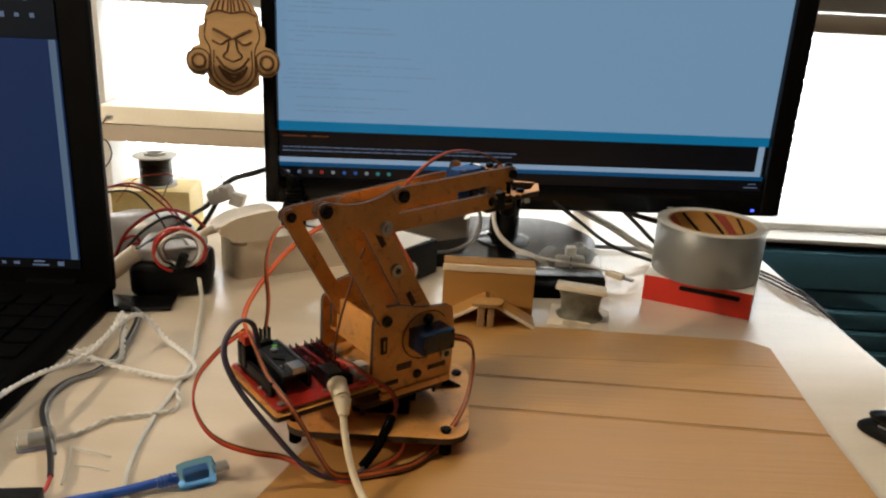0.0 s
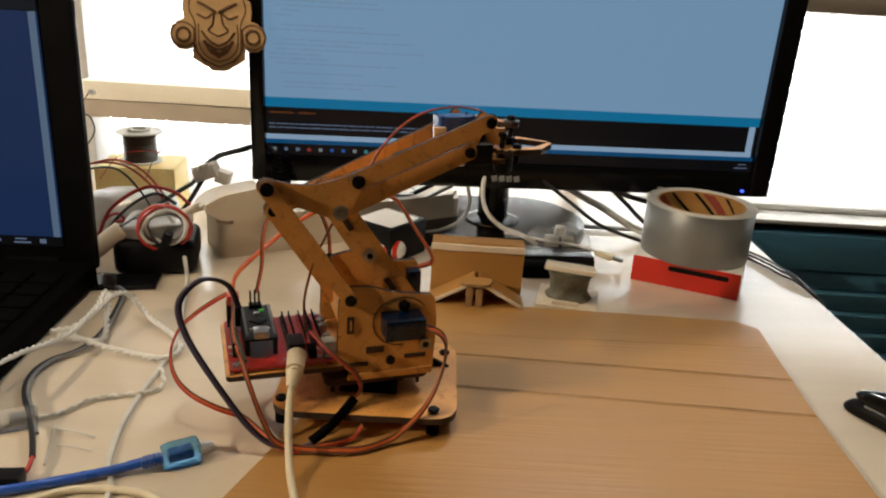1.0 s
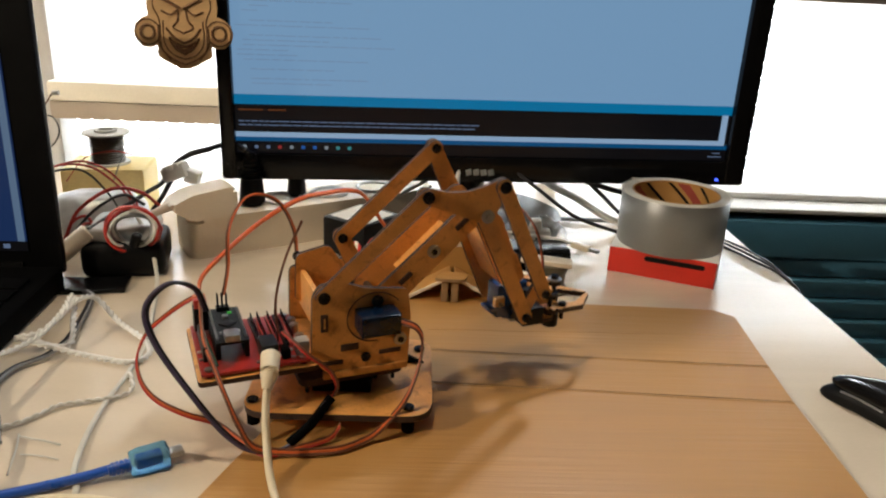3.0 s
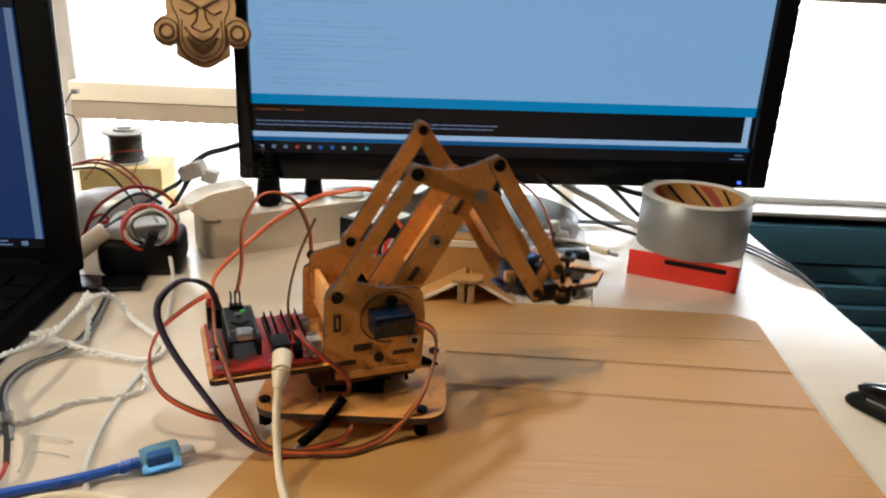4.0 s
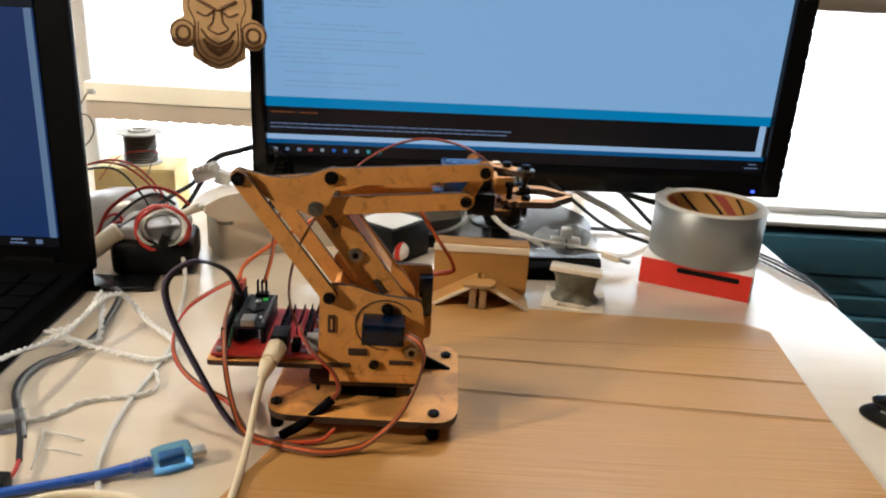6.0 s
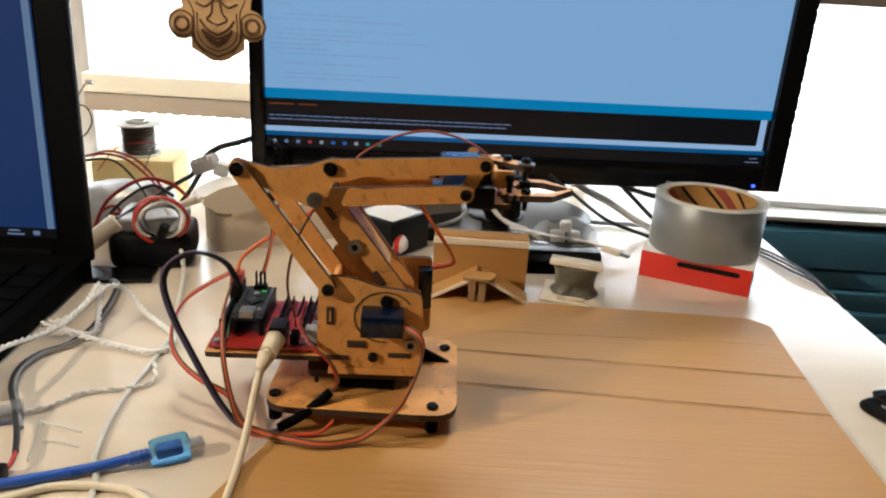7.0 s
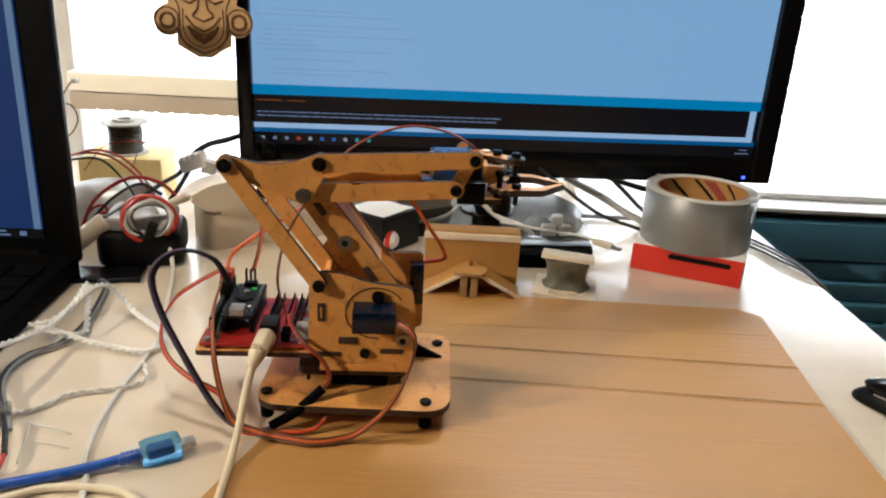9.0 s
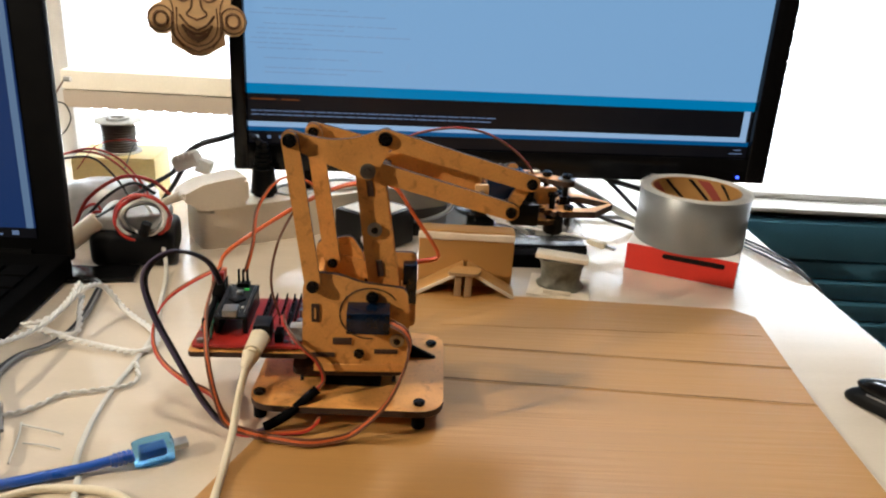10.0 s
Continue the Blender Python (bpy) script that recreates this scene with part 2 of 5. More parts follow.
def rod(a, b, r, bm=None, r2=None, sides=16, bevel=0.0, index=0):
    """A capped cylinder or cone from a to b."""
    a, b = Vector(a), Vector(b)
    o = bmesh.new()
    m = Matrix.Translation((a + b) / 2) @ (b - a).to_track_quat("Z", "Y").to_matrix().to_4x4()
    bmesh.ops.create_cone(o, cap_ends=True, segments=sides, radius1=r, radius2=r if r2 is None else r2, depth=(b - a).length, matrix=m)
    if bevel:
        es = [e for e in o.edges if len(e.link_faces) == 2 and any(len(f.verts) > 4 for f in e.link_faces)]
        bmesh.ops.bevel(o, geom=es, offset=bevel, segments=2, affect="EDGES")
    for f in o.faces:
        f.material_index = index
    return join(bm, o)


def smooth_line(points, steps=8):
    pts = [Vector(p) for p in points]
    pts = [pts[0] * 2 - pts[1]] + pts + [pts[-1] * 2 - pts[-2]]
    out = []
    for i in range(1, len(pts) - 2):
        p0, p1, p2, p3 = pts[i - 1:i + 3]
        for k in range(steps):
            t = k / steps
            out.append(0.5 * ((2 * p1) + (p2 - p0) * t + (2 * p0 - 5 * p1 + 4 * p2 - p3) * t * t + (3 * p1 - p0 - 3 * p2 + p3) * t ** 3))
    out.append(pts[-2])
    return out


def tube(points, r, bm=None, sides=8, steps=8, flat=1.0, index=0):
    """A round cable along a smooth line through the points."""
    b = bmesh.new()
    line = smooth_line(points, steps)
    rings, up = [], Vector((0, 0, 1))
    for i, p in enumerate(line):
        d = (line[min(i + 1, len(line) - 1)] - line[max(i - 1, 0)]).normalized()
        side = d.cross(up)
        side = side.normalized() if side.length > 0.05 else d.cross(Vector((0, 1, 0))).normalized()
        nrm = side.cross(d).normalized()
        rings.append([b.verts.new(p + side * (math.cos(a) * r * flat) + nrm * (math.sin(a) * r)) for a in [math.tau * k / sides for k in range(sides)]])
    for q, w in zip(rings, rings[1:]):
        for k in range(sides):
            b.faces.new((q[k], q[(k + 1) % sides], w[(k + 1) % sides], w[k]))
    b.faces.new(rings[0][::-1])
    b.faces.new(rings[-1])
    for f in b.faces:
        f.material_index = index
    return join(bm, b)


def capsule(a, b, r, n=8, r2=None):
    """Outline of a rounded bar from a to b."""
    r2 = r if r2 is None else r2
    ang = math.atan2(b[1] - a[1], b[0] - a[0])
    out = [(b[0] + r2 * math.cos(ang - math.pi / 2 + math.pi * k / n), b[1] + r2 * math.sin(ang - math.pi / 2 + math.pi * k / n)) for k in range(n + 1)]
    out += [(a[0] + r * math.cos(ang + math.pi / 2 + math.pi * k / n), a[1] + r * math.sin(ang + math.pi / 2 + math.pi * k / n)) for k in range(n + 1)]
    return out


def rounded(pts, r, n=4):
    """A polygon with rounded corners."""
    out = []
    for i, p in enumerate(pts):
        p, a, b = Vector(p), Vector(pts[i - 1]), Vector(pts[(i + 1) % len(pts)])
        u, v = (a - p), (b - p)
        k = min(r, u.length * 0.45, v.length * 0.45)
        s, e = p + u.normalized() * k, p + v.normalized() * k
        out += [tuple(s * (1 - t) ** 2 + p * 2 * t * (1 - t) + e * t * t) for t in [j / n for j in range(n + 1)]]
    return out


def sheet(pts, low, high, axis="y", bm=None, sides=1, cap=0):
    """A plate: a polygon in the plane across the axis, from low to high; the cut sides take material slot `sides`."""
    b = bmesh.new()
    put = {"y": lambda u, v, w: (u, w, v), "z": lambda u, v, w: (u, v, w), "x": lambda u, v, w: (w, u, v)}[axis]
    lo = [b.verts.new(put(u, v, low)) for u, v in pts]
    hi = [b.verts.new(put(u, v, high)) for u, v in pts]
    for f in (b.faces.new(lo), b.faces.new(hi)):
        f.material_index = cap
    for i in range(len(pts)):
        f = b.faces.new((lo[i], lo[(i + 1) % len(pts)], hi[(i + 1) % len(pts)], hi[i]))
        f.material_index = sides
    return join(bm, b)


def lathe(profile, bm=None, sides=32, index=0, axis=None):
    """A turned shape: (radius, height) points about z."""
    b = bmesh.new()
    rings = [[b.verts.new((r * math.cos(math.tau * k / sides), r * math.sin(math.tau * k / sides), z)) for k in range(sides)] for r, z in profile]
    for q, w in zip(rings, rings[1:]):
        for k in range(sides):
            b.faces.new((q[k], q[(k + 1) % sides], w[(k + 1) % sides], w[k])).material_index = index
    if axis is not None:
        b.transform(axis)
    return join(bm, b)


def crumple(bm, amount, scale, seed=0.0):
    for v in bm.verts:
        n = noise.noise_vector(Vector(v.co) * scale + Vector((seed, seed, seed)))
        v.co += n * amount
    return bm


# ---- room ----
DESK_BACK = 0.925


def room():
    def slab(name, size, at, m):
        return tagged(part(name, box(size, at), m), kind="structure")
    tagged(slab("floor", (6.4, 6.4, 0.1), (0, -1.4, -0.80), FLOOR), "brown tiled floor of the room", "floor")
    tagged(slab("ceiling", (6.4, 6.4, 0.1), (0, -1.4, 1.85), CEIL), "white painted ceiling", "ceiling")
    tagged(slab("wall_west", (0.1, 6.2, 2.55), (-2.9, -1.4, 0.525), WALL), "plain painted plaster wall", "wall")
    tagged(slab("wall_east", (0.1, 6.2, 2.55), (2.9, -1.4, 0.525), WALL), "plain painted plaster wall", "wall")
    tagged(slab("wall_south", (5.7, 0.1, 2.55), (0, -4.4, 0.525), WALL), "plain painted plaster wall", "wall")
    # window wall: piers, lintel and the parapet under the sill
    north = thing("wall_north", "painted window wall above the desk", "wall", kind="structure")
    part("pier", box((1.8, 0.16, 2.55), (-1.95, WALL_Y + 0.12, 0.525)), WALL, north)
    part("pier", box((1.2, 0.16, 2.55), (2.25, WALL_Y + 0.12, 0.525)), WALL, north)
    part("lintel", box((2.7, 0.16, 0.85), (0.30, WALL_Y + 0.12, 1.375)), WALL, north)
    part("parapet", box((2.7, 0.16, 0.72), (0.30, WALL_Y + 0.12, -0.39)), WALL, north)
    # sill and frames
    sill = box((2.7, 0.10, 0.006), (0.30, WALL_Y + 0.035, -0.0275), 0.002)
    tagged(part("window_sill", sill, WHITE), "white window sill board", "window sill", kind="structure")
    win = thing("window_1", "wide window closed by white roller shutters", "window", kind="structure")
    part("bottom_rail", box((2.69, 0.035, 0.008), (0.30, WALL_Y + 0.045, -0.0195), 0.002), WHITE, win)
    for x in (-0.463, 0.17, 1.3):
        part("mullion", box((0.020, 0.05, 0.97), (x, WALL_Y + 0.03, 0.472), 0.004), POST, win)
    # light on the rail painted in: shaded tone below, daylit tone above
    part("transom", box((0.620, 0.05, 0.0215), (-0.142, WALL_Y + 0.005, 0.0697), 0.002), TAUPE, win, "rail front, shade put into its taupe colour")
    part("transom_top", box((0.620, 0.07, 0.0235), (-0.142, WALL_Y + 0.012, 0.0930), 0.004), RAIL_LIT, win, "rail top, daylight put into its cream colour")
    part("shutter_lip", box((1.10, 0.07, 0.022), (0.735, WALL_Y + 0.01, 0.244), 0.004), TAUPE, win)
    part("shutter_box", box((1.10, 0.09, 0.19), (0.735, WALL_Y + 0.03, 0.352), 0.004), ALU, win)
    # grey lower end belongs to the window; unseen height added to block sky
    part("sky_block_panel", box((0.610, 0.04, 0.722), (-0.147, WALL_Y + 0.02, 0.589), 0.004), GREY, win)
    # unseen panel added above the shutter box to narrow the sky opening
    part("sky_block_panel", box((1.00, 0.04, 0.50), (0.79, WALL_Y + 0.02, 0.699), 0.004), GREY, win)

    # roller shutters: slats with a row of light slots between them
    def slat_mesh(width):
        prof = [(0.000, 0.0010), (-0.0035, 0.004), (-0.0045, 0.009), (-0.0035, 0.0135), (0.000, 0.0163)]
        b = bmesh.new()
        ring = [[b.verts.new((x, y, z)) for y, z in prof] for x in (-width / 2, width / 2)]
        back = [[b.verts.new((x, y + 0.004, z)) for y, z in prof] for x in (-width / 2, width / 2)]
        for r0, r1 in ((ring[0], ring[1]), (back[0], back[1])):
            for k in range(len(prof) - 1):
                b.faces.new((r0[k], r1[k], r1[k + 1], r0[k + 1]))
        # notched joining strip below each slat
        n = int(width / 0.020)
        for k in range(n):
            x = -width / 2 + (k + 0.5) * width / n
            b2 = [b.verts.new((x + dx, 0.003, z)) for dx, z in ((-0.0072, -0.0026), (0.0072, -0.0026), (0.0072, 0.0014), (-0.0072, 0.0014))]
            b.faces.new(b2).material_index = 1
        return b
    left = thing("roller_shutter", "closed white plastic roller shutter glowing with daylight", "shutter", pose(-0.155, WALL_Y + 0.075, 0), "window shutters")
    one = None
    for k in range(15):
        at = pose(0, 0, -0.015 + 0.0184 * k)
        one = part("slat", slat_mesh(0.66), [SHUT, JOINT], left, at=at) if one is None else again("slat", one, left, at)
    right = thing("roller_shutter", "closed white plastic roller shutter glowing with daylight", "shutter", pose(0.735, WALL_Y + 0.075, 0), "window shutters")
    one = None
    for k in range(15):
        at = pose(0, 0, -0.015 + 0.0184 * k)
        one = part("slat", slat_mesh(1.12), [SHUT, JOINT], right, at=at) if one is None else again("slat", one, right, at)
    far = thing("roller_shutter", "closed white plastic roller shutter glowing with daylight", "shutter", pose(-0.757, WALL_Y + 0.075, 0), "window shutters")
    one = None
    for k in range(50):
        at = pose(0, 0, -0.015 + 0.0184 * k)
        one = part("slat", slat_mesh(0.54), [SHUT, JOINT], far, at=at) if one is None else again("slat", one, far, at)
    b = box((2.9, 0.01, 1.2), (0.30, WALL_Y + 0.21, 0.45))
    tagged(part("backdrop", b, SKYM), "bright daylight outside the window", "backdrop", kind="structure")

    # ribbed cover below the sill
    cover = thing("ribbed_cover", "teal horizontal slats covering the wall under the window", "wall cover", pose(0.30, WALL_Y - 0.004, 0), kind="structure")
    part("top_band", box((2.7, 0.03, 0.050), (0, 0, -0.066), 0.003), TEAL, cover)
    one = None
    for k in range(21):
        at = pose(0, 0, -0.107 - 0.030 * k, 14)
        if one is None:
            one = part("slat", box((2.7, 0.012, 0.027), bevel=0.003), TEAL, cover, at=at)
        else:
            again("slat", one, cover, at)

    # hanging lamps
    for at, size, watts in LAMPS:
        turn = look(at, (-0.03, 0.40, 0.05)) if at[0] < -1 else pose(*at)
        lamp = thing("ceiling_light", "small square warm lamp in a white frame hanging on a rod", "ceiling light", turn, "ceiling lights")
        f, h = bmesh.new(), size / 2
        for sx, sy, w, d in ((0, h + 0.012, size + 0.05, 0.02), (0, -h - 0.012, size + 0.05, 0.02), (h + 0.012, 0, 0.02, size + 0.004), (-h - 0.012, 0, 0.02, size + 0.004)):
            box((w, d, 0.03), (sx, sy, 0.0), 0.003, f)
        part("frame", f, WHITE, lamp)
        part("diffuser", box((size, size, 0.006), (0, 0, 0.006)), DIFFUSER, lamp)
        top = turn.inverted() @ Vector((at[0], at[1], 1.80))
        part("hanger", rod((0, 0, 0.012), top, 0.008), WHITE, lamp)


def desk():
    d = thing("desk", "beech laminate desk top with a glossy worn surface", "desk")
    top = sheet(rounded([(-1.10, 0.165), (0.339, 0.165), (0.332, DESK_BACK), (-1.10, DESK_BACK)], 0.02), -0.025, 0.0, "z")
    part("tabletop", top, [DESK, PAPER], d)
    leg = None
    for x, y in ((-1.04, 0.23), (0.27, 0.23), (-1.04, 0.86), (0.27, 0.86)):
        at = pose(x, y, -0.3875)
        if leg is None:
            leg = part("leg", box((0.05, 0.05, 0.725), bevel=0.004), GREY, d, at=at)
        else:
            again("leg", leg, d, at)


def cardboard():
    c = thing("cardboard_sheet", "flattened brown cardboard sheet with two pressed folds", "cardboard")
    cuts = [(-0.030, 0.2385, 0.557, 0.549), (-0.052, 0.2465, 0.4705, 0.4572), (-0.062, 0.2430, 0.4275, 0.4110), (-0.140, 0.236, 0.20, 0.18)]
    for i, ((xa, xb, ya, yb), (xc, xd, yc, yd)) in enumerate(zip(cuts, cuts[1:])):
        g = 0.0007
        pts = [(xc, yc + g), (xd, yd + g), (xb, yb - g), (xa, ya - g)]
        if i == 0:
            pts = [(xc, yc + g), (xd, yd + g), (0.2535, 0.537), (xb, yb), (xa, ya)]
        part("panel", sheet(pts, 0.0004, 0.0034, "z"), [CARD, CARDD], c)
    for (xa, xb, ya, yb) in cuts[1:3]:
        for off, z, r, m in ((0.0, 0.0022, 0.0010, CREASE), (-0.0016, 0.0031, 0.0008, CARD)):
            wav = [(xa + (xb - xa) * k / 8, ya + (yb - ya) * k / 8 + off + 0.0005 * math.sin(k * 1.7), z) for k in range(9)]
            part("crease", tube(wav, r, sides=6, steps=4), m, c)
    ridge = [(0.010 + 0.235 * k / 8, 0.4985 + 0.0058 * k / 8 + 0.0006 * math.sin(k * 2.1), 0.0031) for k in range(9)]
    part("crease", tube(ridge, 0.0006, sides=6, steps=4), CARD, c)


# ---- monitor ----
MON = pose(0, 0, 0, 0, 0, 5.0) @ pose(0.129, 0.698, 0)   # panel front plane, middle of the screen


def monitor():
    m = thing("monitor", "black flat monitor on a round pole stand, code editor open", "monitor", MON)
    L, R, B, T = -0.252, 0.258, 0.059, 0.372
    SL, SR, SB, ST = -0.2385, 0.2375, 0.0835, 0.351
    bz = bmesh.new()
    box((SL - L, 0.020, T - B), ((L + SL) / 2, 0.010, (B + T) / 2), 0.003, bz)
    box((R - SR, 0.020, T - B), ((R + SR) / 2, 0.010, (B + T) / 2), 0.003, bz)
    box((SR - SL + 0.004, 0.019, SB - B), (0, 0.0105, (B + SB) / 2), 0.0025, bz)
    box((SR - SL + 0.004, 0.019, T - ST), (0, 0.0105, (T + ST) / 2), 0.0025, bz)
    part("bezel", bz, GLOSS, m, "gloss black bezel")
    part("back_shell", box((0.44, 0.035, 0.26), (0, 0.038, 0.215), 0.012), MATT, m)
    part("screen_base", box((SR - SL + 0.002, 0.008, ST - SB + 0.002), (0, 0.012, (SB + ST) / 2)), SCREEN_K, m)

    def tile(name, x0, x1, z0, z1, material, y=0.0076):
        return part(name, box((x1 - x0, 0.0012, z1 - z0), ((x0 + x1) / 2, y, (z0 + z1) / 2)), material, m)
    tile("editor_page", SL, SR, 0.1375, ST, SCREEN_W)
    tile("teal_bar", SL, SR, 0.1285, 0.1373, SCREEN_T)
    tile("console_edge", 0.2285, 0.2345, 0.0995, 0.1283, SCREEN_L)
    tile("pale_strip", SL, 0.2345, 0.0985, 0.1030, SCREEN_L, 0.0072)
    tile("status_strip", SL, SR, 0.0945, 0.0983, SCREEN_B)
    tile("taskbar", SL, SR, SB, 0.0943, SCREEN_K, 0.0074)
    # unreadable console and code lines, drawn as plain bars
    rng = random.Random(4)
    bars = bmesh.new()
    for z in (0.1130, 0.1095):
        x = SL + 0.003
        while x < -0.017:
            w = rng.uniform(0.003, 0.011)
            box((w, 0.0006, 0.0010), (x + w / 2, 0.0070, z), 0, bars)
            x += w + 0.0011
    part("console_text", bars, SCREEN_X, m)
    bars = bmesh.new()
    for x, w in ((SL + 0.003, 0.022), (SL + 0.030, 0.016)):
        box((w, 0.0006, 0.0014), (x + w / 2, 0.0070, 0.1235), 0, bars)
    part("console_warning", bars, SCREEN_O, m)
    bars = bmesh.new()
    z = 0.345
    while z > 0.144:
        indent = rng.choice((0, 0, 0.006, 0.006, 0.012))
        x, end = SL + 0.004 + indent, SL + rng.choice((0.02, 0.05, 0.085, 0.09, 0.12, 0.145))
        while x < end:
            w = rng.uniform(0.004, 0.022)
            box((w, 0.0004, 0.0008), (x + w / 2, 0.0070, z), 0, bars)
            x += w + 0.002
        z -= rng.choice((0.0042, 0.0042, 0.0042, 0.0084))
    part("code_text", bars, SCREEN_X2, m)
    for k, mt in enumerate((SCREEN_I, SCREEN_X, SCREEN_X, SCREEN_IR, SCREEN_I, SCREEN_IB, SCREEN_IB, SCREEN_I, SCREEN_IT, SCREEN_IT)):
        x = SL + 0.0075 + 0.0107 * k
        part("taskbar_icon", sheet(rounded([(x - 0.0018, 0.0875), (x + 0.0018, 0.0875), (x + 0.0018, 0.0908), (x - 0.0018, 0.0908)], 0.0012), 0.0066, 0.0072, "y"), [mt, mt], m)
    clock = box((0.008, 0.0006, 0.0010), (SR - 0.010, 0.0070, 0.0908))
    box((0.014, 0.0006, 0.0010), (SR - 0.011, 0.0070, 0.0872), 0, clock)
    part("taskbar_clock", clock, SCREEN_X, m)
    # maker's mark as a plain slanted bar
    lg = bmesh.new()
    for k in range(4):
        box((0.0055, 0.0008, 0.0058), (-0.021 + 0.0072 * k, -0.0006, 0.0695), 0.0004, lg, turn=pose(0, 0, 0, 0, -14))
    part("badge", lg, TAPE, m, "small silver badge")
    part("status_light", box((0.0030, 0.001, 0.0022), (0.2295, -0.0003, 0.0655)), LED, m, "lit blue status light")
    part("button_mark", box((0.006, 0.0008, 0.0012), (0.145, -0.0003, 0.0660)), GREY, m)
    # stand
    part("neck", rod((-0.012, 0.050, 0.010), (-0.012, 0.050, 0.20), 0.0155, sides=28, bevel=0.001), GLOSS, m)
    part("collar", lathe([(0.0, 0.008), (0.029, 0.008), (0.028, 0.011), (0.020, 0.0135), (0.0165, 0.014)], sides=40, axis=pose(-0.012, 0.050, 0.003)), GLOSS, m)
    base = sheet(rounded([(-0.115, -0.005), (0.060, -0.012), (0.095, 0.055), (0.060, 0.135), (-0.105, 0.135), (-0.135, 0.06)], 0.045, 8), 0.0, 0.012, "z")
    part("stand_base", base, [GLOSS, GLOSS], m)


SCREEN_X2 = glow("faint code display", (0.235, 0.375, 0.60), 0.62)


def wooden_plaque():
    """Laser-cut wooden ornament with ear discs, its lines burnt in."""
    half = [(0.004, 0.0935), (0.0075, 0.088), (0.016, 0.082), (0.022, 0.073), (0.0245, 0.062), (0.0285, 0.060), (0.0295, 0.052), (0.0285, 0.044), (0.034, 0.042),
            (0.0395, 0.037), (0.0415, 0.030), (0.0395, 0.0225), (0.034, 0.0178), (0.027, 0.0172), (0.0225, 0.0195), (0.0225, 0.010), (0.014, 0.0050), (0.0055, 0.0)]
    pts = half + [(-x, z) for x, z in half[::-1]]
    b = sheet(pts, -0.003, 0.0, "y")
    def line(p, r=0.0006):
        tube([(x, -0.0030, z) for x, z in p], r, b, 6, 5, index=2)
    for s in (-1, 1):
        for rad in (0.0105, 0.0058):
            line([(s * 0.0298 + rad * math.cos(a), 0.0302 + rad * math.sin(a)) for a in [math.tau * k / 10 for k in range(11)]], 0.0007 if rad > 0.008 else 0.0013)
        line([(s * 0.0215, 0.066), (s * 0.0240, 0.052), (s * 0.0195, 0.040), (s * 0.0190, 0.018), (s * 0.012, 0.007)])
        line([(s * 0.0165, 0.040), (s * 0.0165, 0.022), (s * 0.010, 0.012), (0, 0.008)])
        line([(s * 0.0145, 0.034), (s * 0.008, 0.026), (0, 0.0215)], 0.0011)
        line([(s * 0.0125, 0.026), (s * 0.007, 0.017), (0, 0.0125)], 0.0013)
        line([(s * 0.0165, 0.058), (s * 0.009, 0.0545), (s * 0.001, 0.050)], 0.0015)
        line([(s * 0.0175, 0.048), (s * 0.010, 0.045), (s * 0.004, 0.049)], 0.0010)
        line([(s * 0.003, 0.050), (s * 0.0045, 0.040), (s * 0.0085, 0.0345), (0, 0.030)], 0.0009)
        line([(s * 0.0205, 0.036), (s * 0.0205, 0.020), (s * 0.0125, 0.0095), (0, 0.0035)], 0.0009)
        line([(s * 0.0215, 0.070), (s * 0.012, 0.0735), (0, 0.0715)], 0.0009)
        for k in range(4):
            x = 0.003 + 0.0048 * k
            line([(s * x, 0.0735), (s * x * 0.80, 0.081), (s * x * 0.62, 0.0862 - 0.001 * k)], 0.0008)
    for w, z in ((0.0100, 0.0228), (0.0070, 0.0196), (0.0035, 0.0165)):
        line([(-w, z), (0, z - 0.0042), (w, z)], 0.0013)
    line([(0, 0.072), (0, 0.079), (0, 0.087)], 0.0007)
    ob = part("wooden_ornament", b, [WOOD, BURN, BURN], at=MON @ pose(-0.2765, -0.001, 0.160))
    tagged(ob, "laser-cut pale plywood ornament with burnt lines, stuck to the monitor edge", "ornament")


# ---- robot arm ----
AXIS = (-0.0494, 0.4084)
S, R0 = Vector((0.0250, 0.0683)), Vector((-0.0134, 0.0833))
ET, EU, L1, L2, L3 = Vector((-0.0384, 0.0150)), Vector((0.0085, 0.0175)), 0.0785, 0.0779, 0.033
ROBOT = {}
YAWED = []


def mdf_bar(name, a, b, r, y0, y1, parent, slots=(), label="", r2=None):
    pts = capsule(a, b, r, r2=r2)
    return part(name, sheet(pts, y0, y1, "y"), [MDF, CHAR], parent, label)


def bolt_at(x, z, y, parent, r=0.0029, out=-1, steel=False, name="bolt"):
    """A screw head with a hex recess on a plate face at y."""
    b = rod((x, y, z), (x, y + out * 0.0022, z), r, sides=14, bevel=0.0005)
    rod((x, y + out * 0.0018, z), (x, y + out * 0.0026, z), r * 0.5, b, sides=6, index=1)
    return part(name, b, [STEEL, BOLT] if steel else [BOLT, BLACK], parent)


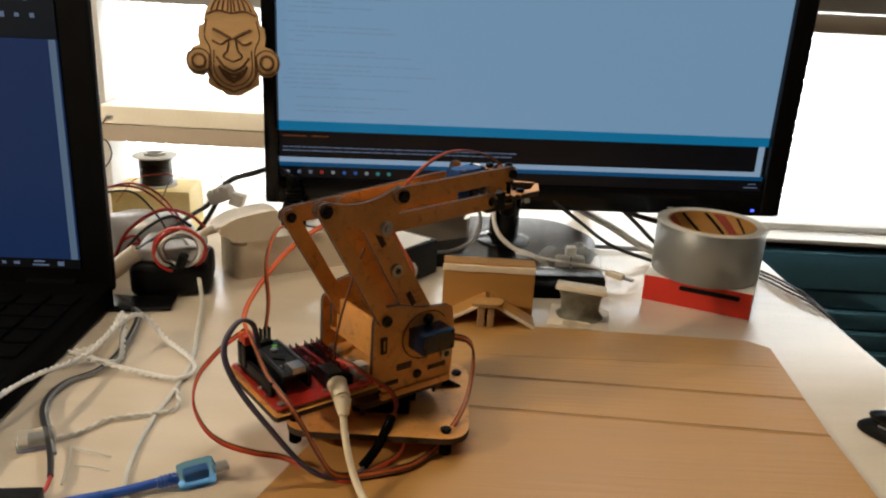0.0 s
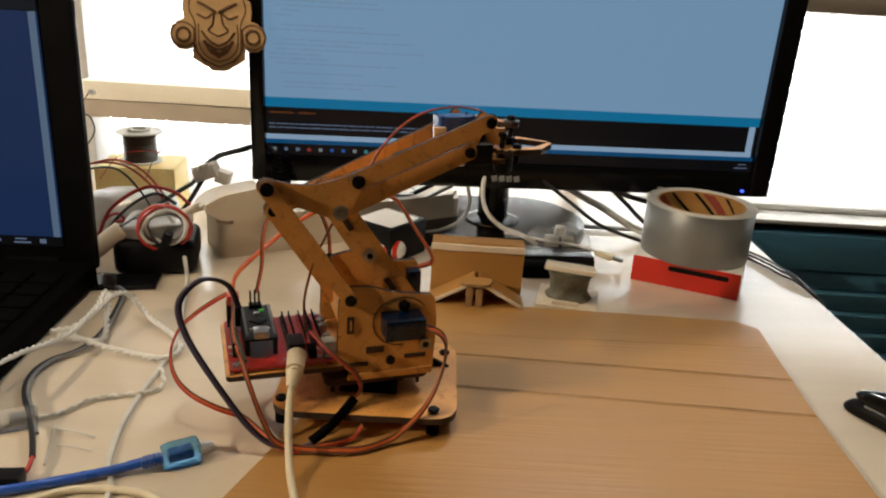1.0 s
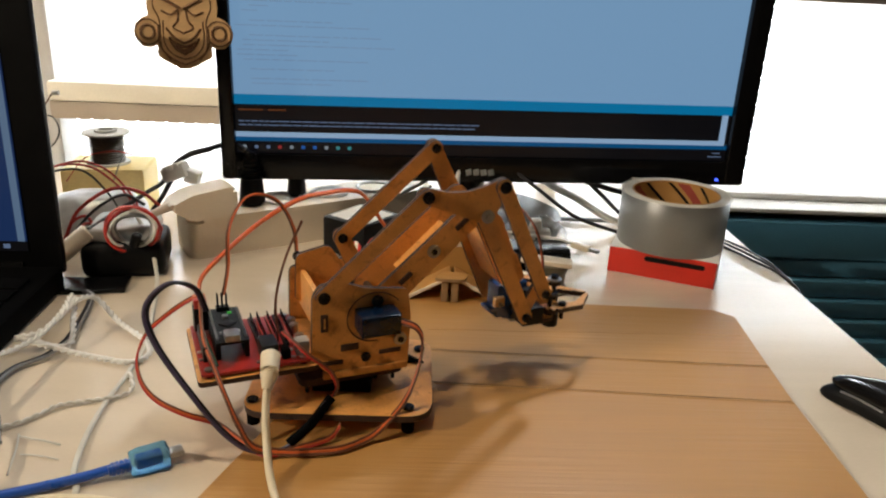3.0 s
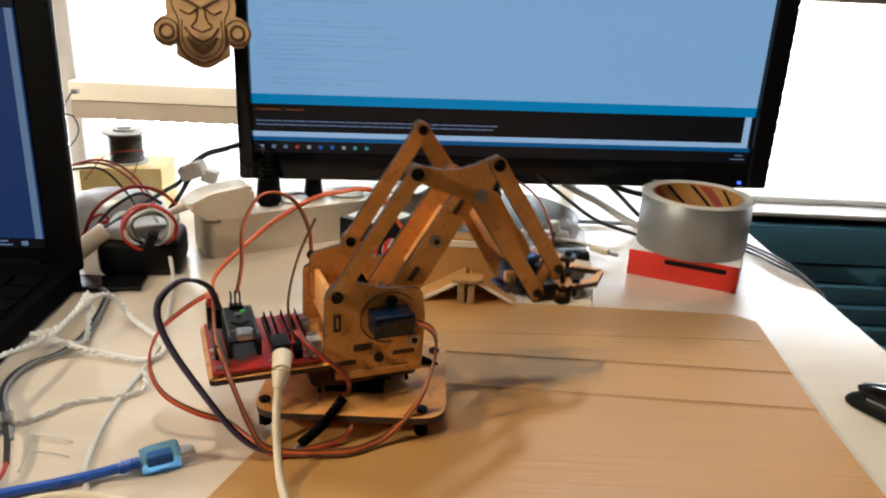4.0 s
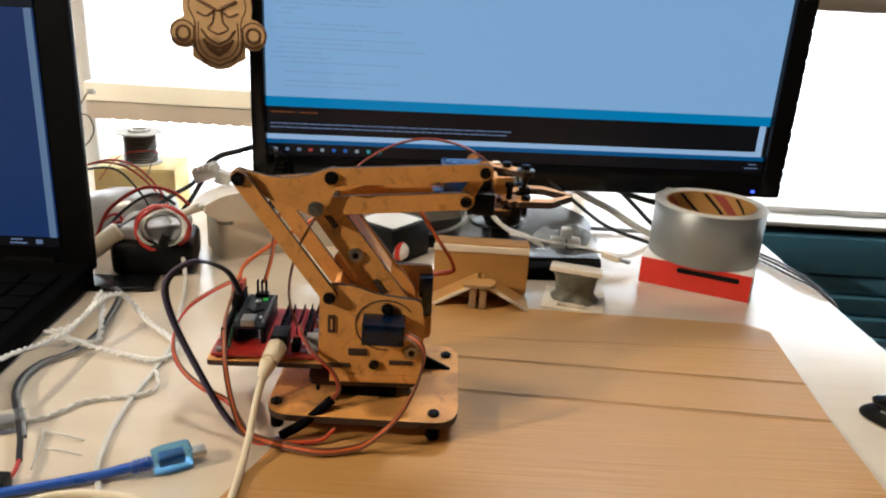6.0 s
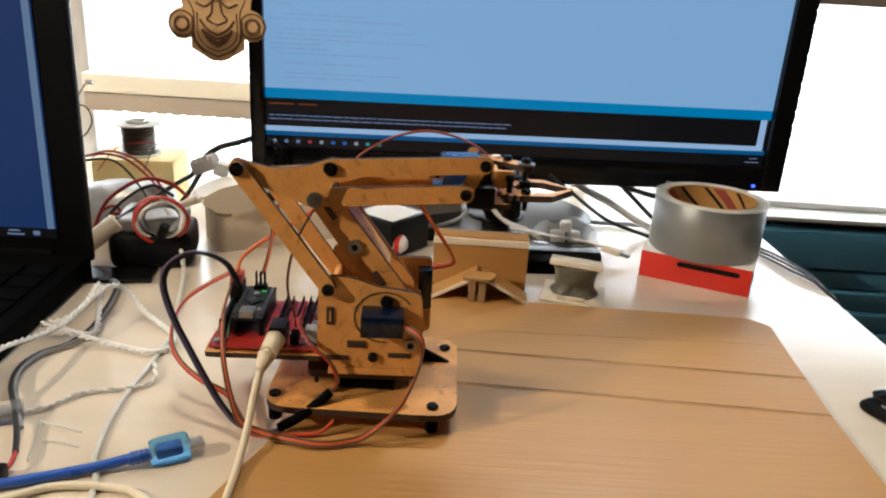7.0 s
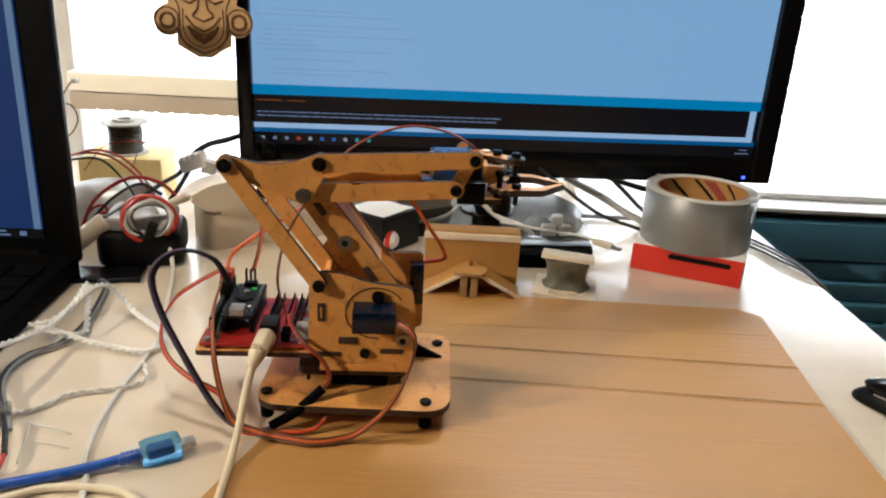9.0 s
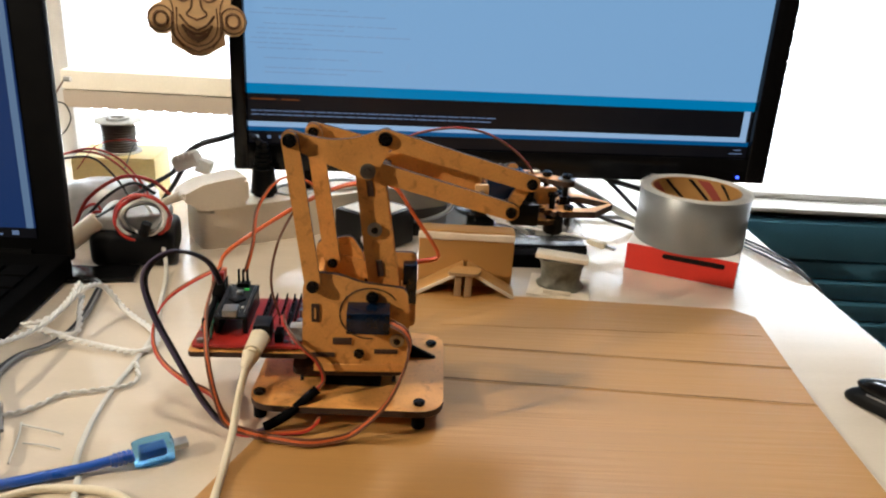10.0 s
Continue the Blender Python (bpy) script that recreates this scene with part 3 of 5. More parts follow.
def servo_body(parent, at, material=SERVO, name="servo"):
    """A micro servo: case 23 x 12 x 22 mm, ears, turret and output shaft along local z."""
    b = box((0.0228, 0.0122, 0.0225), (0, 0, 0), 0.0008)
    box((0.0322, 0.0118, 0.0025), (0, 0, 0.0055), 0.0004, b)
    rod((0.0055, 0, 0.011), (0.0055, 0, 0.0155), 0.0058, b)
    rod((0, 0, 0.011), (0, 0, 0.0150), 0.0030, b)
    rod((0.0055, 0, 0.0155), (0.0055, 0, 0.0185), 0.0023, b, index=1)
    for sx in (-1, 1):
        for sy in (-1, 1):
            rod((sx * 0.0098, sy * 0.0045, -0.0112), (sx * 0.0098, sy * 0.0045, -0.0118), 0.0009, b, sides=8, index=2)
    return part(name, b, [material, WHITE, BOLT], parent, at=at)


def side_plate(parent, y0, y1, face, near):
    pts = rounded([(-0.0198, 0.0440), (-0.0190, 0.0830), (-0.0140, 0.0900), (0.000, 0.0888), (0.0120, 0.0845), (0.0365, 0.0815), (0.0385, 0.0640), (0.0372, 0.0315), (-0.0080, 0.0315), (-0.0120, 0.0360)], 0.004)
    if not near:
        pts = rounded([(-0.0198, 0.0440), (-0.0190, 0.0780), (0.000, 0.0800), (0.0435, 0.0800), (0.0440, 0.0300), (-0.0080, 0.0315)], 0.004)
    p = part("side_plate", sheet(pts, y0, y1, "y"), [MDF, CHAR], parent)
    out = -0.0005 if near else 0.0005
    for cx, cz, w, h in ((-0.0125, 0.0665, 0.0042, 0.0105), (0.0020, 0.0498, 0.0105, 0.0040), (-0.0085, 0.0412, 0.0130, 0.0026), (0.0260, 0.0438, 0.0130, 0.0026)):
        part("tab_joint", box((w, 0.0012, h), (cx, face + out * 0.4, cz), 0.0003), CHAR, parent)
    part("tab_joint", box((0.0009, 0.0012, 0.0062), (-0.0125, face + out, 0.0665)), MDF, parent)
    # burnt ring round the servo opening
    ring = [(0.0170 + 0.0165 * math.cos(a), face + out * 0.2, 0.0665 + 0.0150 * math.sin(a)) for a in [radians(35 + 16 * k) for k in range(16)]]
    part("cut_ring", tube(ring, 0.0004, sides=6, steps=3), CHAR, parent)
    bolt_at(R0.x, R0.y, face + (-0.0032 if near else 0.0), parent, out=-1 if near else 1)
    bolt_at(0.0112, 0.0425, face, parent, out=-1 if near else 1)
    return p


def robot():
    rb = thing("robot_arm", "small laser-cut fibreboard robot arm with blue servos on the cardboard", "robot arm", pose(AXIS[0], AXIS[1], 0))
    ROBOT["root"] = rb
    # fixed base
    cx, cy = 0.0075, -0.0015
    base = part("base_plate", sheet(rounded([(cx - 0.0535, cy - 0.047), (cx + 0.0535, cy - 0.047), (cx + 0.0535, cy + 0.047), (cx - 0.0535, cy + 0.047)], 0.016, 6), 0.0140, 0.0180, "z"), [MDF, CHAR], rb)
    for bx, by in ((-0.041, -0.0365), (0.0475, -0.0405), (0.0545, 0.030), (-0.041, 0.0345)):
        bx = min(bx, cx + 0.0455)
        b = rod((bx, by, 0.018), (bx, by, 0.0202), 0.0034, sides=16, bevel=0.0006)
        rod((bx, by, 0.0195), (bx, by, 0.0206), 0.0017, b, sides=6, index=1)
        part("bolt", b, [BOLT, BLACK], base)
        part("foot", rod((bx, by, 0.0036), (bx, by, 0.0139), 0.0038, sides=16, bevel=0.0006), MATT, base)
    part("base_servo", box((0.034, 0.046, 0.0085), (0.008, -0.002, 0.0226), 0.001), MATT, base, "black base servo")
    part("servo_mount", box((0.044, 0.016, 0.0035), (0.006, 0.0, 0.0199), 0.0005), MATT, base)
    strut = sheet([(0.038, 0.0182), (0.056, 0.0182), (0.040, 0.0262)], 0.012, 0.0150, "y")
    part("strut", strut, [MATT, MATT], base)

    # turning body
    # bottom plate takes the dark edge colour on its faces as well
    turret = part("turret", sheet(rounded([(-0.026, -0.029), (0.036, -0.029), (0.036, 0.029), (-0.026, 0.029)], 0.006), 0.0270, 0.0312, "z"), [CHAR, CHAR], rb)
    ROBOT["turret"] = turret
    part("front_strip", box((0.0500, 0.0032, 0.0042), (0.0115, -0.0308, 0.0336), 0.0003), MDF, turret)
    side_plate(turret, -0.0310, -0.0280, -0.0310, True)
    side_plate(turret, 0.0280, 0.0310, 0.0310, False)
    # rear riser of the far side
    part("back_riser", sheet(rounded([(-0.0175, 0.058), (-0.0165, 0.0885), (0.004, 0.0930), (0.012, 0.080), (0.012, 0.058)], 0.004), 0.0200, 0.0230, "y"), [MDF, CHAR], turret)
    part("cross_plate", box((0.003, 0.056, 0.024), (-0.0125, 0, 0.0665), 0.0003), MDF, turret)
    part("cross_plate", box((0.052, 0.056, 0.003), (0.010, 0, 0.0412), 0.0003), MDF, turret)
    part("cross_plate", box((0.003, 0.056, 0.020), (0.0355, 0, 0.052), 0.0003), MDF, turret)
    # servos: cases stick out of both sides
    servo_body(turret, pose(0.0162, -0.0345, 0.0672, 90, 0, 180) @ pose(0, 0, 0, 0, 0, 180))
    servo_body(turret, pose(0.0162, 0.0345, 0.0672, -90, 0, 0))
    part("servo_end", box((0.0085, 0.0080, 0.0260), (0.0395, 0.0239, 0.0620), 0.0008), SERVO, turret)
    bolt_at(0.0178, 0.0768, -0.0312, turret, 0.0034)
    bolt_at(0.0318, 0.0510, -0.0312, turret, 0.0040, steel=True)
    for x, y in ((-0.021, -0.023), (0.031, -0.023), (-0.021, 0.023), (0.031, 0.023)):
        b = rod((x, y, 0.0205), (x, y, 0.0285), 0.0012, sides=8)
        rod((x, y, 0.0255), (x, y, 0.0280), 0.0028, b, sides=6)
        part("standoff", b, BOLT, turret)
    part("board_shelf", sheet(rounded([(-0.081, -0.034), (-0.016, -0.034), (-0.016, 0.034), (-0.081, 0.034)], 0.003), 0.0400, 0.0430, "z"), [MDF, CHAR], turret)

    # main arm: two bars with a web and the silver bolt; origin at the shoulder
    arm = part("main_arm", sheet(capsule((0, 0), (L1, 0), 0.0086, r2=0.0074), -0.0180, -0.0150, "y"), [MDF, CHAR], rb)
    ROBOT["main_arm"] = arm
    part("far_bar", sheet(capsule((0, 0), (L1, 0), 0.0078, r2=0.0070), 0.0120, 0.0150, "y"), [MDF, CHAR], arm)
    part("web", box((0.040, 0.027, 0.003), (0.040, -0.0015, -0.0048), 0.0003), MDF, arm)
    for x in (0.020, 0.066):
        part("tab_joint", box((0.0095, 0.0012, 0.0034), (x, -0.0181, 0.0008), 0.0003), CHAR, arm)
    bolt_at(L1 * 0.545, 0.001, -0.0180, arm, 0.0040, steel=True)
    part("elbow_shaft", rod((L1, -0.034, 0), (L1, 0.027, 0), 0.0017), STEEL, arm)
    part("shoulder_shaft", rod((0, -0.026, 0), (0, 0.026, 0), 0.0020), STEEL, arm)

    # rear link on the near side, from the side plate to the triangle
    link = part("rear_link", sheet(capsule((0, 0), (L1, 0), 0.0042), -0.0342, -0.0312, "y"), [MDF, CHAR], rb)
    ROBOT["rear_link"] = link
    bolt_at(0, 0, -0.0342, link, 0.0034)
    bolt_at(L1, 0, -0.0342, link, 0.0036)

    # inner link on the far side, parallel to the main arm, driven by the second servo
    inner = part("drive_link", sheet(capsule((0, 0), (L1, 0), 0.0046), 0.0160, 0.0190, "y"), [MDF, CHAR], rb)
    ROBOT["drive_link"] = inner
    bolt_at(0, 0, 0.0160, inner, 0.0030)
    bolt_at(L1, 0, 0.0160, inner, 0.0030)
    lever = part("drive_lever", sheet(capsule((0, 0), (L3, 0), 0.0058, r2=0.0048), 0.0195, 0.0225, "y"), [MDF, CHAR], rb)
    ROBOT["drive_lever"] = lever

    # triangle that keeps the gripper level; origin at the elbow
    tri_pts = []
    corners = [(Vector((0, 0)), 0.0050), (EU, 0.0046), (ET, 0.0046)]
    hull = []
    for c, r in corners:
        hull += [(c.x + r * math.cos(a), c.y + r * math.sin(a)) for a in [math.tau * k / 24 for k in range(24)]]
    hull = convex(hull)
    for x, z in hull:
        if z > 0.010 and ET.x + 0.004 < x < EU.x - 0.004:
            continue
        tri_pts.append((x, z))
    # waisted upper edge
    top = [(ET.x + (EU.x - ET.x) * t, (ET.y + 0.0046) * (1 - t) + (EU.y + 0.0046) * t - 0.0055 * math.sin(math.pi * t)) for t in (0.88, 0.75, 0.6, 0.45, 0.3, 0.15)]
    k = max(range(len(tri_pts)), key=lambda i: (tri_pts[i][0] > 0, tri_pts[i][1]))
    tri_pts = tri_pts[:k + 1] + top + tri_pts[k + 1:]
    tri = part("triangle_plate", sheet(tri_pts, -0.0310, -0.0280, "y"), [MDF, CHAR], rb)
    ROBOT["triangle_plate"] = tri
    bolt_at(0, 0, -0.0310, tri, 0.0040, steel=True)

    # forearm: near bar, far bar reaching back to the drive link, floor piece; origin at the elbow
    fore = part("forearm", sheet(capsule((0.004, 0), (L2, 0), 0.0051, r2=0.0046), -0.0276, -0.0246, "y"), [MDF, CHAR], rb)
    ROBOT["forearm"] = fore
    part("far_bar", sheet(capsule((-L3, 0), (L2, 0), 0.0048, r2=0.0085), 0.0195, 0.0225, "y"), [MDF, CHAR], fore)
    part("floor_piece", box((0.044, 0.040, 0.003), (0.034, -0.0025, -0.0015), 0.0003), MDF, fore)
    bolt_at(L2, 0, -0.0276, fore, 0.0030)
    part("inner_plate", sheet(rounded([(0.006, -0.0040), (0.054, -0.0040), (0.060, 0.0030), (0.058, 0.0120), (0.040, 0.0130), (0.038, 0.0115), (0.012, 0.0125), (0.004, 0.0060)], 0.002), -0.0180, -0.0152, "y"), [MDF, CHAR], fore)
    # added dark block: the triangle plate's shade on the bar, as colour
    part("elbow_shade", box((0.007, 0.010, 0.009), (0.0075, -0.0200, 0.0010), 0.0004), CHAR, fore, "dark block put in for the triangle plate's shade")
    bolt_at(-L3, 0, 0.0195, fore, 0.0030)

    # upper link from the triangle to the wrist
    up = part("upper_link", sheet(capsule((0, 0), (L2, 0), 0.0047, r2=0.0043), -0.0342, -0.0312, "y"), [MDF, CHAR], rb)
    ROBOT["upper_link"] = up
    bolt_at(0, 0, -0.0342, up, 0.0036)
    bolt_at(L2, 0, -0.0342, up, 0.0029)
    wire = [(0.006, -0.0215, -0.004), (0.016, -0.0215, 0.005), (0.032, -0.020, 0.0125), (0.048, -0.019, 0.0150), (0.064, -0.020, 0.0120), (0.076, -0.0225, 0.006), (0.0830, -0.0230, -0.001)]
    w = tube(wire, 0.0005, sides=6)
    tube([(x, y + 0.0009, z + 0.0002) for x, y, z in wire], 0.0005, w, 6, index=1)
    tube([(x, y + 0.0018, z) for x, y, z in wire], 0.0005, w, 6, index=2)
    part("servo_lead", w, [BROWNW, REDW, ORANGE], up, "flat brown, red and orange lead")

    # wrist and gripper; origin at the lower wrist pivot, x forward
    def around(points, r):
        return convex([(c[0] + r * math.cos(a), c[1] + r * math.sin(a)) for c in points for a in [math.tau * k / 16 for k in range(16)]])
    grip = part("wrist_bracket", sheet(around(((0, 0), (EU.x, EU.y)), 0.0036), -0.0242, -0.0212, "y"), [MDF, CHAR], rb)
    ROBOT["gripper"] = grip
    part("far_bracket", sheet(around(((0, 0), (EU.x * 0.7, EU.y * 0.7)), 0.0036), 0.0150, 0.0180, "y"), [MDF, CHAR], grip)
    part("pivot_rod", rod((0, -0.032, 0), (0, 0.020, 0), 0.0022), BOLT, grip)
    # black carrier below the pivot, bracket plate standing up from the palm
    part("carrier", box((0.015, 0.022, 0.0120), (0.0085, -0.0120, -0.0030), 0.0010), BLACK, grip, "black plastic carrier")
    part("carrier", rod((0.010, -0.012, 0.0032), (0.010, -0.012, 0.0120), 0.0046, sides=16, bevel=0.0006), BLACK, grip)
    part("mount_plate", box((0.0100, 0.0028, 0.0095), (0.0210, -0.0135, 0.0058), 0.0004), MDF, grip)
    part("mount_plate", box((0.0028, 0.0180, 0.0085), (0.0168, -0.0050, 0.0055), 0.0004), MDF, grip)
    part("palm_plate", sheet(rounded([(0.004, -0.021), (0.024, -0.021), (0.030, -0.014), (0.030, 0.012), (0.024, 0.019), (0.004, 0.018)], 0.004), -0.0090, -0.0062, "z"), [MDF, CHAR], grip)
    # sloping top link with its disc, screws and washer
    part("top_link", sheet(capsule((0.0125, 0.012), (0.0335, -0.004), 0.0046), 0.0092, 0.0120, "z"), [MDF, CHAR], grip)
    part("disc", rod((0.0185, 0.0105, 0.0121), (0.0185, 0.0105, 0.0131), 0.0028, sides=18, bevel=0.0003), STRIP, grip, "cream plastic disc")
    part("washer", rod((0.0335, -0.004, 0.0121), (0.0335, -0.004, 0.0130), 0.0050, sides=20, bevel=0.0003), STEEL, grip, "bright steel washer")
    for bx, by, lo, hi in ((0.0335, -0.004, -0.0040, 0.0156), (0.0240, 0.0035, -0.0080, 0.0150), (0.0240, -0.0160, -0.0100, 0.0085)):
        b = rod((bx, by, lo), (bx, by, hi), 0.0016, sides=10)
        rod((bx, by, hi - 0.0028), (bx, by, hi), 0.0027, b, sides=14, bevel=0.0005)
        rod((bx, by, lo), (bx, by, lo + 0.0070), 0.0034, b, sides=6)
        part("screw", b, BOLT, grip)
    servo_body(grip, pose(-0.0010, -0.0030, 0.0046, 180, 0, 8), SERVOL)
    lug = box((0.0070, 0.0030, 0.0062), (-0.0150, -0.0190, 0.0092), 0.0006)
    part("servo_lug", lug, WOOD, grip, "pale servo lug")
    bolt_at(-0.0150, 0.0080, -0.0206, grip, 0.0014, steel=True, name="lug_screw")
    # meshing gears, their black hubs and the two jaws
    for sy in (-1, 1):
        gear = []
        for k in range(40):
            a = math.tau * k / 40
            r = 0.0086 if k % 4 in (0, 1) else 0.0060
            gear.append((0.0262 + r * math.cos(a), sy * 0.0100 - 0.004 + r * math.sin(a)))
        part("gear", sheet(gear, -0.0036, -0.0008, "z"), [MDF, CHAR], grip)
        part("gear_hub", rod((0.0262, sy * 0.0100 - 0.004, -0.0150), (0.0262, sy * 0.0100 - 0.004, -0.0055), 0.0054, sides=16, bevel=0.0008), BLACK, grip, "black gear hub")
        y = lambda v: sy * v - 0.003
        jaw = [(0.024, y(0.009)), (0.030, y(0.0180)), (0.047, y(0.0170)), (0.0610, y(0.0015)), (0.0585, y(0.0008)), (0.0455, y(0.0105)), (0.034, y(0.0110)), (0.029, y(0.006))]
        part("jaw", sheet(jaw, -0.0042, -0.0008, "z"), [MDF, CHAR], grip)
        b = rod((0.0330, y(0.0140), -0.0100), (0.0330, y(0.0140), 0.0016), 0.0015, sides=10)
        rod((0.0330, y(0.0140), -0.0014), (0.0330, y(0.0140), 0.0016), 0.0027, b, sides=12, bevel=0.0004)
        part("pivot_screw", b, BOLT, grip)


def convex(pts):
    """Convex outline of points, counter-clockwise."""
    pts = sorted(set((round(x, 6), round(z, 6)) for x, z in pts))
    def turn(o, a, b):
        return (a[0] - o[0]) * (b[1] - o[1]) - (a[1] - o[1]) * (b[0] - o[0])
    def run(seq):
        h = []
        for p in seq:
            while len(h) >= 2 and turn(h[-2], h[-1], p) <= 0:
                h.pop()
            h.append(p)
        return h[:-1]
    return run(pts) + run(pts[::-1])


def yawed(name, label, category, group=""):
    """A thing that turns with the arm's body."""
    e = thing(name, label, category, pose(AXIS[0], AXIS[1], 0), group)
    YAWED.append(e)
    return e


def control_board():
    c = yawed("control_board", "red servo shield with a small black controller board plugged in", "circuit board")
    part("shield", sheet(rounded([(-0.079, -0.032), (-0.020, -0.032), (-0.020, 0.030), (-0.079, 0.030)], 0.002), 0.0446, 0.0462, "z"), [REDPCB, REDPCB], c)
    for x, y in ((-0.075, -0.028), (-0.024, -0.028), (-0.075, 0.026), (-0.024, 0.026)):
        part("spacer", rod((x, y, 0.0430), (x, y, 0.0445), 0.0025, sides=10), BOLT, c)
        part("screw", rod((x, y, 0.0462), (x, y, 0.0480), 0.0022, sides=10, bevel=0.0004), STEEL, c)
    # controller board on two female headers
    nano = part("controller", sheet(rounded([(-0.0695, -0.020), (-0.0515, -0.020), (-0.0515, 0.025), (-0.0695, 0.025)], 0.0008), 0.0560, 0.0576, "z"), [BLKPCB, BLKPCB], c)
    for x in (-0.0682, -0.0528):
        part("header", box((0.0026, 0.041, 0.0097), (x, 0.0025, 0.0511), 0.0002), BLACK, nano)
        pins = bmesh.new()
        for k in range(15):
            box((0.0012, 0.0012, 0.0016), (x, -0.0155 + 0.00254 * k, 0.0583), 0, pins)
        part("pin_strip", pins, STEEL, nano)["kind"] = "stuff"
    part("usb_port", box((0.0080, 0.0090, 0.0040), (-0.0605, -0.0165, 0.0597), 0.0006), STEEL, nano)
    part("chip", box((0.0072, 0.0072, 0.0012), (-0.0605, 0.002, 0.0583), 0.0002, turn=pose(0, 0, 0, 0, 0, 45)), BLACK, nano)
    part("reset_button", box((0.0034, 0.0034, 0.0020), (-0.0605, 0.0105, 0.0587), 0.0003), STEEL, nano)
    part("power_light", box((0.0026, 0.0012, 0.0008), (-0.0575, 0.0165, 0.0582)), LEDG, nano, "lit green light")
    icsp = box((0.0075, 0.005, 0.0025), (-0.0605, 0.0225, 0.0589), 0.0002)
    for k in range(6):
        box((0.0008, 0.0008, 0.0085), (-0.0631 + 0.00254 * (k % 3), 0.0212 + 0.00254 * (k // 3), 0.0640), 0, icsp)
    part("pin_header", icsp, BLACK, nano)
    # servo pin rows
    for k, (x, m) in enumerate(((-0.0445, BLACK), (-0.0405, REDPCB), (-0.0345, REDPCB), (-0.0300, BLACK), (-0.0262, REDPCB))):
        b = box((0.0026, 0.040, 0.0026), (x, 0.006, 0.0476), 0.0003)
        for j in range(14):
            box((0.0007, 0.0007, 0.0060), (x, -0.0110 + 0.00262 * j, 0.0500), 0, b, index=1)
        part("pin_strip", b, [m, BOLT], c)["kind"] = "stuff"
    part("pin_strip", box((0.0026, 0.040, 0.0085), (-0.0750, 0.002, 0.0505), 0.0003), BLACK, c)
    # plugs of the servo leads
    for y, m in ((0.021, ORANGE), (0.0155, REDW)):
        b = box((0.0078, 0.0048, 0.014), (-0.0735, y, 0.0570), 0.0005)
        box((0.0070, 0.0042, 0.0055), (-0.0735, y, 0.0668), 0.0006, b, index=1)
        part("lead_plug", b, [BLACK, m], c)
    part("power_jack", box((0.0092, 0.0140, 0.0100), (-0.0420, -0.0215, 0.0514), 0.0006), BLACK, c)
    for y in (-0.020, -0.012, 0.002, 0.010):
        part("capacitor", rod((-0.0225, y, 0.0462), (-0.0225, y, 0.0530), 0.0026, sides=14, bevel=0.0005), STEEL, c)
    part("switch", box((0.0045, 0.0085, 0.0058), (-0.0330, -0.0240, 0.0492), 0.0006), MATT, c)
    for x, y, m in ((-0.0770, -0.0150, STEEL), (-0.0770, -0.0060, TAPESIDE), (-0.0480, -0.0270, STEEL), (-0.0290, -0.0180, TAPESIDE), (-0.0290, -0.0270, STEEL), (-0.0375, -0.0150, TAPESIDE), (-0.0720, -0.0270, TAPESIDE)):
        part("surface_part", box((0.0026, 0.0017, 0.0011), (x, y, 0.0467), 0.0002), m, c)
    for k in range(4):
        part("surface_part", box((0.0014, 0.0022, 0.0009), (-0.0655 + 0.0033 * k, -0.0085, 0.0580), 0.0002), TAPESIDE if k % 2 else STEEL, nano)
    part("jumper_wire", tube([(-0.0700, -0.0260, 0.0475), (-0.0715, -0.0150, 0.0500), (-0.0725, 0.0000, 0.0500), (-0.0740, 0.0120, 0.0530)], 0.0008, sides=6), GREENW, c, "green jumper wire")
    part("terminal", box((0.0075, 0.0075, 0.0085), (-0.0235, -0.0225, 0.0506), 0.0006), GREY, c)


